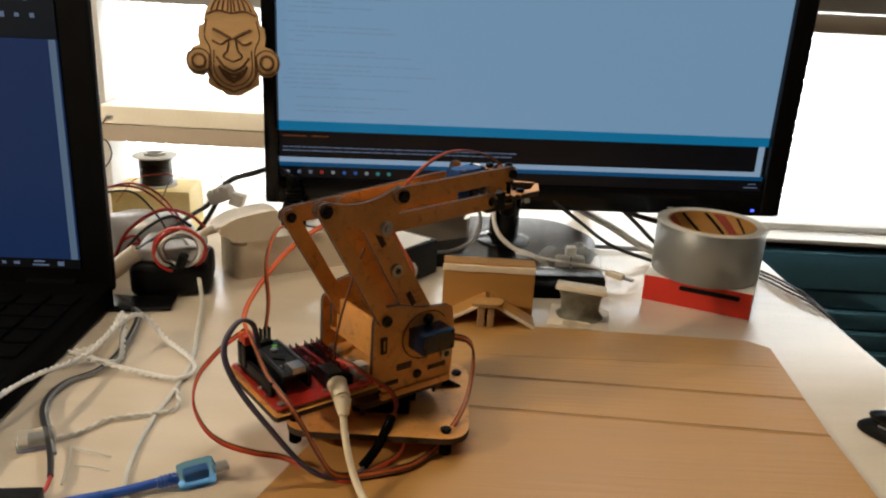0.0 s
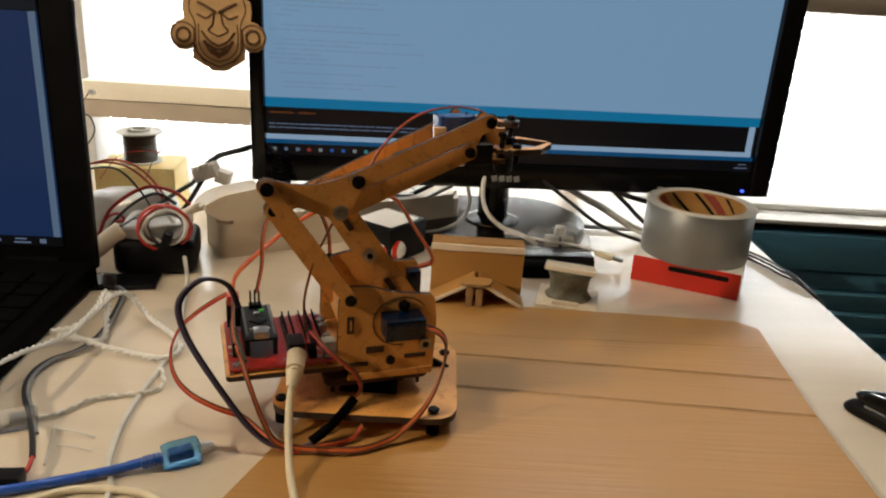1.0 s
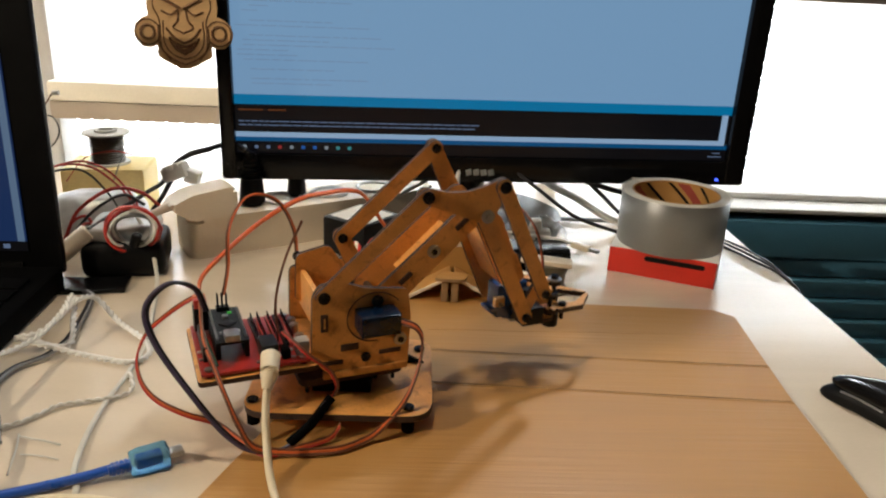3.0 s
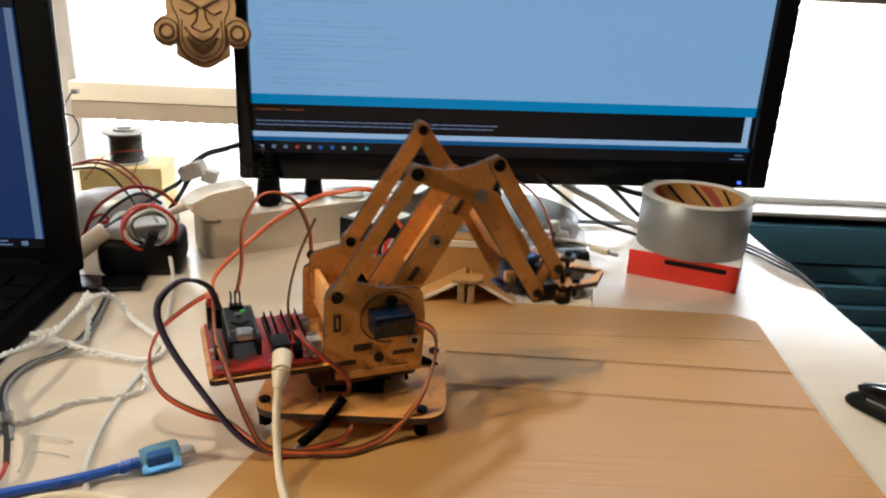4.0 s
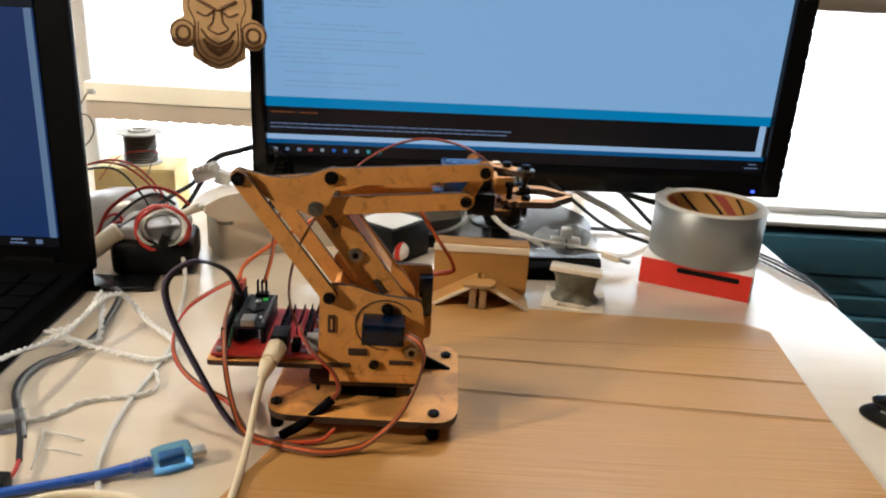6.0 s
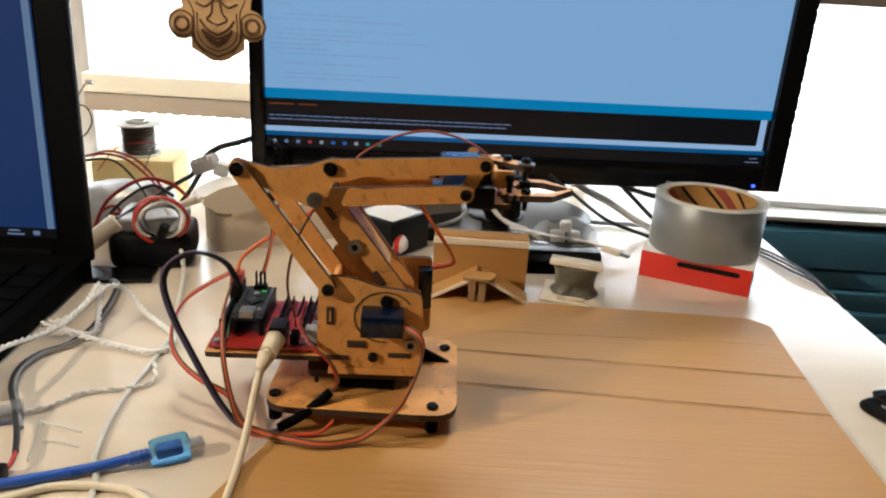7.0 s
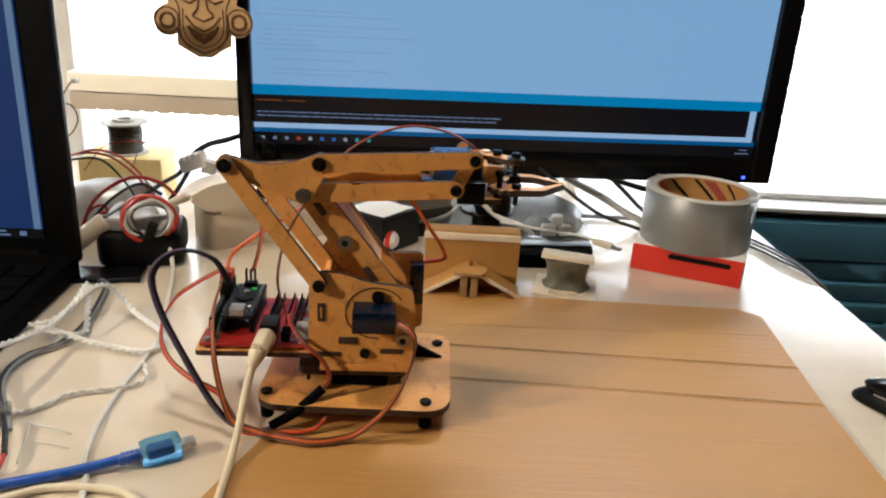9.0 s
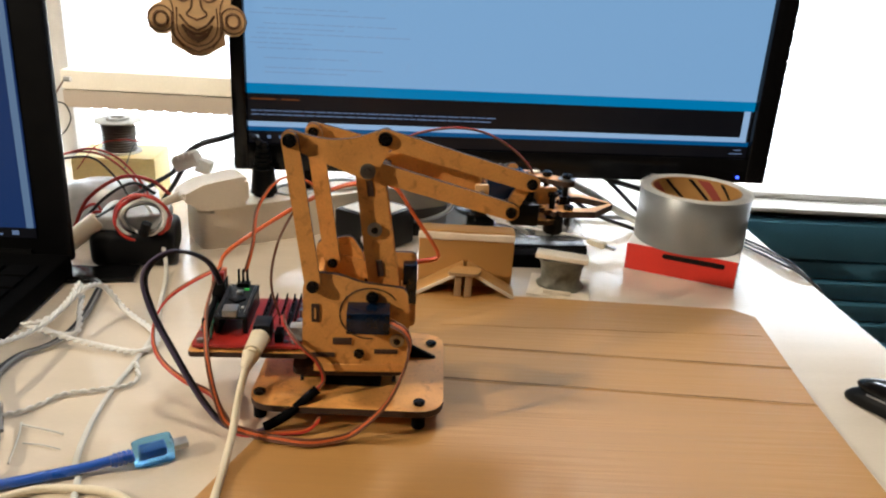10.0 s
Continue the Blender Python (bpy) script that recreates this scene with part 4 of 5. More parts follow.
def arm_cables():
    """Leads that hang on the turning body."""
    k = yawed("servo_cable", "flat orange and brown servo lead looping to the board", "cable", "servo leads")
    ring = [(0.0275, -0.0440, 0.0665), (0.0350, -0.0492, 0.0640), (0.0379, -0.0518, 0.0559), (0.0340, -0.0557, 0.0405), (0.0250, -0.0592, 0.0240), (0.0101, -0.0600, 0.0090), (-0.0013, -0.0623, 0.0056),
            (-0.0143, -0.0650, 0.0056), (-0.0281, -0.0623, 0.0056), (-0.0438, -0.0573, 0.0056), (-0.0578, -0.0540, 0.0100), (-0.0642, -0.0490, 0.0222), (-0.0690, -0.0408, 0.0363), (-0.0722, -0.0306, 0.0462), (-0.0755, -0.0125, 0.0560), (-0.0745, 0.0060, 0.0660), (-0.0735, 0.0155, 0.0690)]
    for j, m in enumerate((BROWNW, ORANGE, BROWNW)):
        part("strand", tube([(x + 0.0004 * j, y + 0.0010 * j, z + 0.0010 * j) for x, y, z in ring], 0.00075, sides=6), m, k)
    k = yawed("servo_cable", "flat red, orange and brown lead looping out beside the board", "cable", "servo leads")
    side = [(-0.0735, 0.0210, 0.0690), (-0.0830, 0.0215, 0.0640), (-0.0930, 0.0195, 0.0585), (-0.1040, 0.0149, 0.0510), (-0.1100, 0.0072, 0.0409), (-0.1090, -0.0029, 0.0305), (-0.1019, -0.0112, 0.0223), (-0.0881, -0.0200, 0.0160),
            (-0.0727, -0.0240, 0.0095), (-0.0620, -0.0400, 0.0062), (-0.0517, -0.0560, 0.0056), (-0.0319, -0.0555, 0.0056), (-0.0160, -0.0530, 0.0060), (-0.0090, -0.0500, 0.0110)]
    for j, m in enumerate((REDW, ORANGE, BROWNW)):
        part("strand", tube([(x + 0.0003 * j, y + 0.0008 * j, z + 0.0007 * j) for x, y, z in side], 0.00066, sides=6), m, k)
    k = yawed("servo_cable", "brown and orange lead arching up behind the body", "cable", "servo leads")
    arch = [(-0.0600, 0.0240, 0.0660), (-0.0560, 0.0280, 0.082), (-0.0530, 0.036, 0.104), (-0.040, 0.046, 0.119), (-0.022, 0.050, 0.114), (-0.012, 0.0500, 0.095), (-0.0100, 0.0460, 0.0760), (0.000, 0.0440, 0.070)]
    part("strand", tube(arch, 0.00066, sides=6), BROWNW, k)
    part("strand", tube([(x + 0.0012, y, z + 0.0004) for x, y, z in arch], 0.00066, sides=6), ORANGE, k)
    k = yawed("servo_cable", "orange lead running from the board past the body", "cable", "servo leads")
    run = [(-0.0735, 0.0155, 0.0690), (-0.0710, 0.026, 0.077), (-0.056, 0.040, 0.086), (-0.030, 0.054, 0.100), (-0.005, 0.056, 0.112), (0.012, 0.046, 0.118), (0.020, 0.034, 0.122), (0.030, 0.034, 0.118), (0.042, 0.036, 0.100), (0.0550, 0.038, 0.080), (0.0565, 0.040, 0.0720), (0.0440, 0.040, 0.0690), (0.036, 0.036, 0.0690)]
    part("strand", tube(run, 0.0012, sides=6), ORANGE, k)
    part("strand", tube([(x, y + 0.0018, z + 0.0003) for x, y, z in run], 0.0009, sides=6), REDW, k)
    k = yawed("lead_wire", "thin dark wire rising from the board to the elbow", "wire")
    part("strand", tube([(-0.0345, -0.012, 0.055), (-0.037, -0.022, 0.080), (-0.032, -0.026, 0.105), (-0.022, -0.024, 0.125)], 0.0007, sides=6), BROWNW, k)
    k = yawed("power_lead", "thick black and violet twin wire looping under the board", "cable")
    loop = [(-0.0700, 0.0100, 0.0640), (-0.0760, 0.002, 0.082), (-0.0900, -0.012, 0.092), (-0.1020, -0.022, 0.084), (-0.0990, -0.028, 0.066), (-0.0840, -0.036, 0.038), (-0.0680, -0.044, 0.014), (-0.0540, -0.051, 0.0062), (-0.0360, -0.051, 0.0066), (-0.0130, -0.040, 0.0225)]
    part("strand", tube(loop, 0.0011, sides=8), BLACKW, k)
    part("strand", tube([(x - 0.0016, y - 0.0012, z + 0.0008) for x, y, z in loop], 0.0011, sides=8), PURPLE, k)
    part("sleeve", tube([(-0.0380, -0.0512, 0.0072), (-0.0250, -0.0470, 0.0140), (-0.0110, -0.039, 0.0240)], 0.0028, sides=10), MATT, k)
    k = yawed("servo_cable", "brown and red lead running down to the base servo", "cable", "servo leads")
    down = [(-0.0330, -0.014, 0.0560), (-0.0300, -0.026, 0.0560), (-0.0220, -0.0345, 0.0490), (-0.0120, -0.0370, 0.0400), (-0.0080, -0.0380, 0.0300), (-0.0110, -0.0390, 0.0240)]
    part("strand", tube(down, 0.0007, sides=6), REDW, k)
    part("strand", tube([(x + 0.0011, y - 0.0006, z + 0.0008) for x, y, z in down], 0.0007, sides=6), BROWNW, k)
    k = yawed("power_cable", "cream barrel plug and cable in the board's jack", "cable")
    pl = rod((-0.0420, -0.0285, 0.0514), (-0.0452, -0.0415, 0.0468), 0.0057, r2=0.0047, sides=20, bevel=0.0016)
    rod((-0.0452, -0.0415, 0.0468), (-0.0478, -0.0470, 0.0410), 0.0050, pl, r2=0.0028, sides=20)
    part("plug", pl, CREAM, k, "cream plastic barrel plug")
    for j in range(3):
        a, b = Vector((-0.0450, -0.0400, 0.0470)), Vector((-0.0475, -0.0455, 0.0420))
        p = a.lerp(b, 0.2 + 0.3 * j)
        part("strain_ring", rod(p, p + (b - a).normalized() * 0.0009, 0.0043 - 0.0005 * j, sides=14), CREAM, k)
    part("cord", tube([(-0.0470, -0.0448, 0.0430), (-0.0500, -0.0530, 0.0300), (-0.0520, -0.0660, 0.0140), (-0.0530, -0.0850, 0.0058), (-0.0520, -0.1200, 0.0055), (-0.046, -0.170, 0.0055), (-0.040, -0.24, 0.0055)], 0.0021, sides=10), CREAM, k)


# ---- things on the desk ----
def tape_and_box():
    at = pose(0.2290, 0.6460, 0, 0, 0, -24)
    b = thing("small_box", "flat red and white carton under the tape roll", "box", at)
    w, d, h = 0.0935, 0.064, 0.0255
    part("tray", box((w, d, 0.020), (0, 0, 0.0100), 0.0008), WBOX, b)
    part("front_face", box((w - 0.001, 0.0012, h - 0.002), (0, -d / 2 - 0.0004, h / 2), 0.0003), REDBOX, b, "red printed front")
    part("lid", box((w + 0.0006, d + 0.0004, 0.0040), (0, 0, 0.0225), 0.0006), WBOX, b)
    part("printed_slot", sheet(capsule((-0.013, 0.0185), (0.0345, 0.0185), 0.0022), -d / 2 - 0.0016, -d / 2 - 0.0009, "y"), [BLACK, BLACK], b, "black printed bar")
    t = thing("tape_roll", "silver cloth tape roll lying on the small carton", "tape roll", pose(0.2320, 0.6530, 0.0246))
    R, r, H = 0.0475, 0.0375, 0.0470
    part("tape", lathe([(r + 0.0012, 0.0), (R - 0.0006, 0.0), (R, 0.0008), (R, H - 0.0008), (R - 0.0006, H), (r + 0.0012, H)], sides=64), TAPE, t)
    rings = bmesh.new()
    for k in range(5):
        rr = r + 0.002 + 0.002 * k
        lathe([(rr, H + 0.0001), (rr + 0.0007, H + 0.0005), (rr + 0.0014, H + 0.0001)], rings, 64)
    part("wound_edge", rings, TAPESIDE, t)
    core = lathe([(r + 0.0011, 0.0), (r + 0.0011, H + 0.0004), (r, H + 0.0004), (r, 0.0), (r + 0.0011, 0.0)], sides=64)
    part("core", core, CARD, t, "printed cardboard core")
    # slanted printed stripes inside the core
    for a0, m in ((-30, BLACK), (-8, TAPERED), (16, BLACK), (52, BLACK), (74, TAPERED), (98, BLACK), (130, BLACK), (150, TAPERED)):
        st = bmesh.new()
        n = 6
        wdt = 17 if m is TAPERED else 6
        vs = [[st.verts.new(((r - 0.0003) * math.cos(radians(a0 + s * wdt + 62 * k / n)), (r - 0.0003) * math.sin(radians(a0 + s * wdt + 62 * k / n)), 0.008 + 0.038 * k / n)) for s in (0, 1)] for k in range(n + 1)]
        for p, q in zip(vs, vs[1:]):
            st.faces.new((p[0], p[1], q[1], q[0]))
        part("printed_stripe", st, m, t)


def card_stand():
    c = thing("cardboard_holder", "folded cardboard box with slanted flaps round a short post", "cardboard box", pose(0.0290, 0.5780, 0, 0, 0, -1))
    w, h, d = 0.0755, 0.049, 0.014
    part("back_panel", box((w, 0.0025, h), (0, 0.0095, h / 2), 0.0004), CARD, c)
    part("top_panel", box((w, 0.0140, 0.0025), (0, 0.0020, h - 0.0012), 0.0004), CARD, c)
    lip = box((w + 0.001, 0.0026, 0.0060), (0, -0.0062, h - 0.0042), 0.0008)
    bmesh.ops.subdivide_edges(lip, edges=list(lip.edges), cuts=3, use_grid_fill=True)
    part("front_lip", crumple(lip, 0.0008, 120, 4), PAPER, c, "torn pale front lip")
    part("front_panel", box((w, 0.0022, 0.0405), (0, -0.0042, 0.0222), 0.0003), CARD, c)
    part("floor_panel", box((w, 0.026, 0.0022), (0, -0.0160, 0.0012), 0.0003), CARD, c)
    flap = edge = None
    for s in (-1, 1):
        at = pose(s * 0.0200, -0.0165, 0.0138, 0, s * 29, 0)
        lip_at = pose(s * 0.0200, -0.0279, 0.0138, 0, s * 29, 0)
        if flap is None:
            flap = part("slanted_flap", box((0.0420, 0.0220, 0.0022), bevel=0.0003), CARD, c, at=at)
            edge = part("flap_edge", box((0.0420, 0.0012, 0.0026), bevel=0.0002), PAPER, c, at=lip_at)
        else:
            again("slanted_flap", flap, c, at)
            again("flap_edge", edge, c, lip_at)
    part("post_top", sheet(rounded([(-0.015, -0.034), (0.010, -0.035), (0.013, -0.020), (-0.008, -0.018)], 0.005), 0.0225, 0.0250, "z"), [CARD, CARDD], c)
    for x in (-0.0055, 0.0025):
        part("post", box((0.0055, 0.006, 0.0208), (x, -0.0265, 0.0125), 0.0008), CARDD, c)


def coil_stand():
    c = thing("wound_coil", "grey wound coil between a cream cap and a square base", "coil", pose(0.1080, 0.5830, 0, 0, 0, -12))
    part("base", box((0.050, 0.046, 0.0016), (0, 0, 0.0010), 0.0003), PAPER, c)
    prof = [(0.0, 0.0018), (0.0165, 0.0018), (0.0175, 0.0035), (0.0145, 0.008), (0.0138, 0.014), (0.0145, 0.020), (0.0170, 0.0255), (0.0175, 0.0275), (0.0, 0.0275)]
    b = lathe(prof, sides=28)
    b.transform(Matrix.Diagonal((1.12, 0.85, 1.0, 1)))
    crumple(b, 0.0022, 110, 3)
    part("winding", b, COIL, c)
    part("cap", box((0.0420, 0.0200, 0.0040), (0, -0.003, 0.0292), 0.0010, turn=pose(0, 0, 0, -6, 2, 0)), PAPER, c)
    part("clip", box((0.022, 0.003, 0.0032), (-0.001, -0.0185, 0.0036), 0.0006), PAPER, c)


def laptop():
    hx, hy = -0.2790, 0.5600
    l = thing("laptop", "open black laptop showing a dark blue screen", "laptop", pose(hx, hy, 0, 0, 0, 3))
    part("deck", box((0.372, 0.250, 0.018), (-0.186, -0.125, 0.0100), 0.004), MATT, l)
    part("palm_rest", box((0.360, 0.085, 0.0012), (-0.186, -0.200, 0.0194), 0.0004), MATT, l)
    key = None
    for r in range(5):
        for k in range(15):
            at = pose(-0.022 - 0.0232 * k, -0.040 - 0.0215 * r, 0.0200)
            if key is None:
                key = part("key", box((0.0195, 0.0180, 0.0022), bevel=0.0006), MATT, l, at=at)
            else:
                again("key", key, l, at)
    lid = part("lid", box((0.372, 0.008, 0.246), (-0.186, 0.004, 0.123), 0.003), BLACK, l, at=pose(0, 0, 0.012, -1))
    part("screen", box((0.322, 0.0012, 0.172), (-0.186, -0.0005, 0.1132), 0), SCREEN_N, lid, "dark blue lit screen")
    part("title_bar", box((0.322, 0.0012, 0.037), (-0.186, -0.0005, 0.2180), 0), SCREEN_D, lid)
    part("scroll_bar", box((0.0052, 0.0006, 0.172), (-0.0286, -0.0013, 0.1132), 0), SCREEN_L2, lid)
    part("scroll_handle", box((0.0044, 0.0005, 0.0060), (-0.0286, -0.0017, 0.1945), 0), SCREEN_X, lid)
    part("taskbar", box((0.322, 0.0012, 0.008), (-0.186, -0.0005, 0.0230), 0), SCREEN_K, lid)
    for x, z, w, h in ((-0.040, 0.0232, 0.0050, 0.0035), (-0.057, 0.0248, 0.0085, 0.0012), (-0.056, 0.0218, 0.0130, 0.0012), (-0.075, 0.0232, 0.0045, 0.0022), (-0.085, 0.0232, 0.0030, 0.0022),
                       (-0.094, 0.0232, 0.0026, 0.0022), (-0.101, 0.0232, 0.0042, 0.0022), (-0.041, 0.2160, 0.0032, 0.0032), (-0.052, 0.2160, 0.0032, 0.0028), (-0.063, 0.2160, 0.0040, 0.0040), (-0.045, 0.2275, 0.0030, 0.0026)):
        part("display_icon", box((w, 0.0005, h), (x, -0.0013, z)), SCREEN_X, lid)
    part("lid_edge", box((0.0016, 0.003, 0.244), (-0.0030, 0.0085, 0.123), 0.0005), MATT, lid)
    for x in (-0.05, -0.32):
        part("hinge", rod((x - 0.02, 0.004, 0.016), (x + 0.02, 0.004, 0.016), 0.007, sides=14), MATT, l)
    for x, y in ((-0.02, -0.02), (-0.35, -0.02), (-0.02, -0.23), (-0.35, -0.23)):
        part("foot", rod((x, y, 0.0), (x, y, 0.0012), 0.006, sides=12), MATT, l)


SCREEN_D = glow("dark title display", (0.004, 0.008, 0.016), 0.6)
SCREEN_L2 = glow("pale scroll bar display", (0.16, 0.26, 0.42), 0.5)


def left_clutter():
    p = thing("power_supply", "rounded black power supply with wires on top", "power supply", pose(-0.2470, 0.6100, 0, 0, 0, 12))
    part("case", box((0.066, 0.060, 0.030), (0, 0, 0.0150), 0.010, segs=4), BLACK, p)
    f = box((0.052, 0.046, 0.014), (0, 0.002, 0.0345), 0.005, segs=4)
    bmesh.ops.subdivide_edges(f, edges=list(f.edges), cuts=3, use_grid_fill=True)
    crumple(f, 0.004, 45, 1)
    part("film_cover", f, FOIL, p, "crumpled silver film")
    for k, (m, r) in enumerate(((REDW, 0.024), (WHITEW, 0.021), (REDW, 0.022), (WHITEW, 0.018), (GREYW, 0.016))):
        loop = [(0.010 + r * math.cos(a) * 0.9, -0.026 - 0.004 * math.sin(a * 2 + k), 0.0420 + r * 0.80 * math.sin(a)) for a in [math.tau * j / 9 + k for j in range(10)]]
        part("wire_loop", tube(loop, 0.0014, sides=6), m, p)
    part("valve", rod((0.010, -0.032, 0.030), (0.014, -0.034, 0.040), 0.004, sides=12), BLACK, p)

    y = thing("yellow_box", "pale yellow cardboard carton behind the wires", "box", pose(-0.3060, 0.7350, 0, 0, 0, 6))
    part("carton", box((0.076, 0.058, 0.0560), (0, 0, 0.0284), 0.0015), YELLOW, y)
    part("lid_flap", box((0.074, 0.056, 0.0016), (0, 0, 0.0570), 0.0004), YELLOW, y)
    s = thing("wire_spool", "dark wire spool with a pale flange standing on the yellow carton", "spool", pose(-0.3070, 0.7350, 0.0578))
    part("flange", lathe([(0.0, 0.0), (0.020, 0.0), (0.020, 0.0018), (0.0, 0.0018)], sides=32), TAPESIDE, s)
    coil = bmesh.new()
    prof = [(0.0158, 0.0018)]
    for k in range(11):
        prof += [(0.0150, 0.0022 + 0.0024 * k), (0.0162, 0.0034 + 0.0024 * k)]
    part("winding", lathe(prof, coil, 32), SOLDER, s)
    part("flange", lathe([(0.0, 0.0295), (0.0215, 0.0295), (0.0220, 0.0305), (0.0215, 0.0312), (0.0105, 0.0312), (0.0105, 0.0335), (0.0070, 0.0335), (0.0070, 0.030)], sides=36), TAPESIDE, s)
    b = thing("film_bag", "crumpled silver antistatic bag under tangled wires", "bag", pose(-0.2900, 0.6700, 0))
    g = bmesh.new()
    bmesh.ops.create_uvsphere(g, u_segments=28, v_segments=16, radius=1.0, matrix=Matrix.Diagonal((0.046, 0.030, 0.026, 1)))
    crumple(g, 0.010, 38, 5)
    for v in g.verts:
        v.co.z = max(0.0, v.co.z + 0.022)
    part("film", g, FOIL, b)

    def wire(label, m, r, pts, category="wire", group="loose wires", sides=6):
        e = thing("loose_wire", label, category, group=group)
        part("strand", tube(pts, r, sides=sides), m, e)
        return e
    wire("red wire looping over the silver bag", REDW, 0.0010, [(-0.345, 0.665, 0.066), (-0.326, 0.660, 0.072), (-0.300, 0.660, 0.078), (-0.276, 0.660, 0.069), (-0.252, 0.650, 0.046), (-0.244, 0.630, 0.036)])
    wire("red wire looping over the silver bag", REDW, 0.0010, [(-0.345, 0.655, 0.064), (-0.318, 0.660, 0.074), (-0.292, 0.662, 0.072), (-0.266, 0.655, 0.056), (-0.246, 0.640, 0.040)])
    wire("black wire looping over the silver bag", BLACKW, 0.0010, [(-0.345, 0.650, 0.062), (-0.320, 0.655, 0.070), (-0.296, 0.655, 0.070), (-0.272, 0.645, 0.052), (-0.258, 0.632, 0.038)])
    wire("red wire bundle beside the laptop", REDW, 0.0016, [(-0.310, 0.615, 0.004), (-0.302, 0.618, 0.022), (-0.289, 0.620, 0.046), (-0.262, 0.625, 0.064), (-0.240, 0.632, 0.060), (-0.228, 0.640, 0.046)])
    wire("dark wire bundle beside the laptop", BLACKW, 0.0014, [(-0.304, 0.610, 0.004), (-0.294, 0.612, 0.024), (-0.276, 0.618, 0.046), (-0.252, 0.622, 0.060), (-0.236, 0.628, 0.050)])
    wire("red wire bundle beside the laptop", REDW, 0.0013, [(-0.300, 0.606, 0.004), (-0.292, 0.608, 0.020), (-0.282, 0.612, 0.036), (-0.270, 0.616, 0.030), (-0.280, 0.610, 0.012)])
    wire("red wire bundle beside the laptop", REDW, 0.0013, [(-0.306, 0.622, 0.004), (-0.300, 0.624, 0.030), (-0.286, 0.626, 0.038), (-0.278, 0.622, 0.020), (-0.290, 0.618, 0.006)])
    wire("thin grey wire arching over the carton", GREYW, 0.0005, [(-0.290, 0.700, 0.050), (-0.278, 0.700, 0.074), (-0.256, 0.700, 0.090), (-0.236, 0.700, 0.090), (-0.226, 0.695, 0.074)])
    wire("thin red wire across the spool", REDW, 0.0005, [(-0.330, 0.690, 0.050), (-0.316, 0.705, 0.070), (-0.290, 0.708, 0.076), (-0.268, 0.705, 0.074), (-0.250, 0.700, 0.078)])
    wire("thin wire hanging at the window post", BROWNW, 0.0007, [(-0.345, 0.690, 0.100), (-0.341, 0.690, 0.118), (-0.332, 0.690, 0.132)])
    wire("thin dark wire loop at the window post", BLACKW, 0.0007, [(-0.345, 0.690, 0.112), (-0.334, 0.690, 0.110), (-0.330, 0.690, 0.098), (-0.336, 0.690, 0.086), (-0.346, 0.690, 0.078)])
    wire("small pale connector on a thin wire", WHITE, 0.0024, [(-0.332, 0.690, 0.1325), (-0.326, 0.690, 0.1325)])

    # mains lead with a white joint
    c = thing("mains_lead", "thick black mains lead with a white connector block", "cable")
    part("cord", tube([(-0.1555, 0.6808, 0.0850), (-0.1615, 0.6788, 0.0900), (-0.180, 0.712, 0.088), (-0.197, 0.700, 0.084), (-0.214, 0.690, 0.080), (-0.228, 0.683, 0.070)], 0.0026, sides=10), BLACKW, c)
    j = box((0.024, 0.013, 0.013), (0, 0, 0), 0.002)
    for x in (-0.006, 0.0, 0.006):
        box((0.0045, 0.0145, 0.0045), (x, 0, 0.0055), 0.0006, j)
    part("connector", j, WHITE, c, "white connector block", at=pose(-0.224, 0.680, 0.066, 0, -22, -10))
    part("connector", box((0.013, 0.012, 0.012), bevel=0.0015), WHITE, c, at=pose(-0.209, 0.681, 0.062, 0, 18, 0))
    part("cord", tube([(-0.2320, 0.6785, 0.0620), (-0.2375, 0.6760, 0.0551), (-0.2448, 0.6588, 0.0516), (-0.2515, 0.6416, 0.0479), (-0.2576, 0.6244, 0.0443), (-0.2632, 0.6072, 0.0406), (-0.2687, 0.588, 0.0382)], 0.0020, sides=8), BLACKW, c)
    part("cord", tube([(-0.228, 0.680, 0.060), (-0.236, 0.672, 0.044), (-0.246, 0.664, 0.028), (-0.244, 0.656, 0.020)], 0.0022, sides=8), BLACKW, c)
    sl = rod((-0.2687, 0.588, 0.0382), (-0.2905, 0.578, 0.0199), 0.0076, sides=18, bevel=0.001)
    part("sleeve", sl, STRIP, c, "cream white sleeve")
    part("cord", tube([(-0.2540, 0.6330, 0.0460), (-0.2632, 0.6072, 0.0406), (-0.2687, 0.588, 0.0382)], 0.0034, sides=10), BLACKW, c)

    # power strip with raised rounded end
    s = thing("power_strip", "cream power strip with a raised rounded end", "power strip", pose(-0.1940, 0.6300, 0, 0, 0, 31.5))
    body = sheet(rounded([(-0.005, 0.0), (0.250, 0.0), (0.250, 0.056), (-0.005, 0.056)], 0.012, 6), 0.0, 0.0370, "z")
    bmesh.ops.bevel(body, geom=[e for e in body.edges if all(v.co.z > 0.03 for v in e.verts)], offset=0.005, segments=4, affect="EDGES")
    part("body", body, [STRIP, STRIP], s)
    for x in (0.090, 0.140, 0.190):
        part("socket", lathe([(0.018, 0.0360), (0.0195, 0.0375), (0.0180, 0.0385), (0.0160, 0.0375), (0.0150, 0.030), (0.0, 0.030)], sides=32, axis=pose(x, 0.028, 0.001)), WHITE, s)
    q = thing("white_adapter_plug", "big white angled plug on the end of the power strip", "plug", pose(-0.1860, 0.6350, 0.0372, 0, 0, 31.5))
    cap = sheet(rounded([(-0.033, 0.0140), (-0.012, 0.0235), (0.022, 0.0275), (0.027, 0.0250), (0.027, 0.0040), (0.020, 0.0000), (-0.014, 0.0000)], 0.006, 4), -0.005, 0.024, "y")
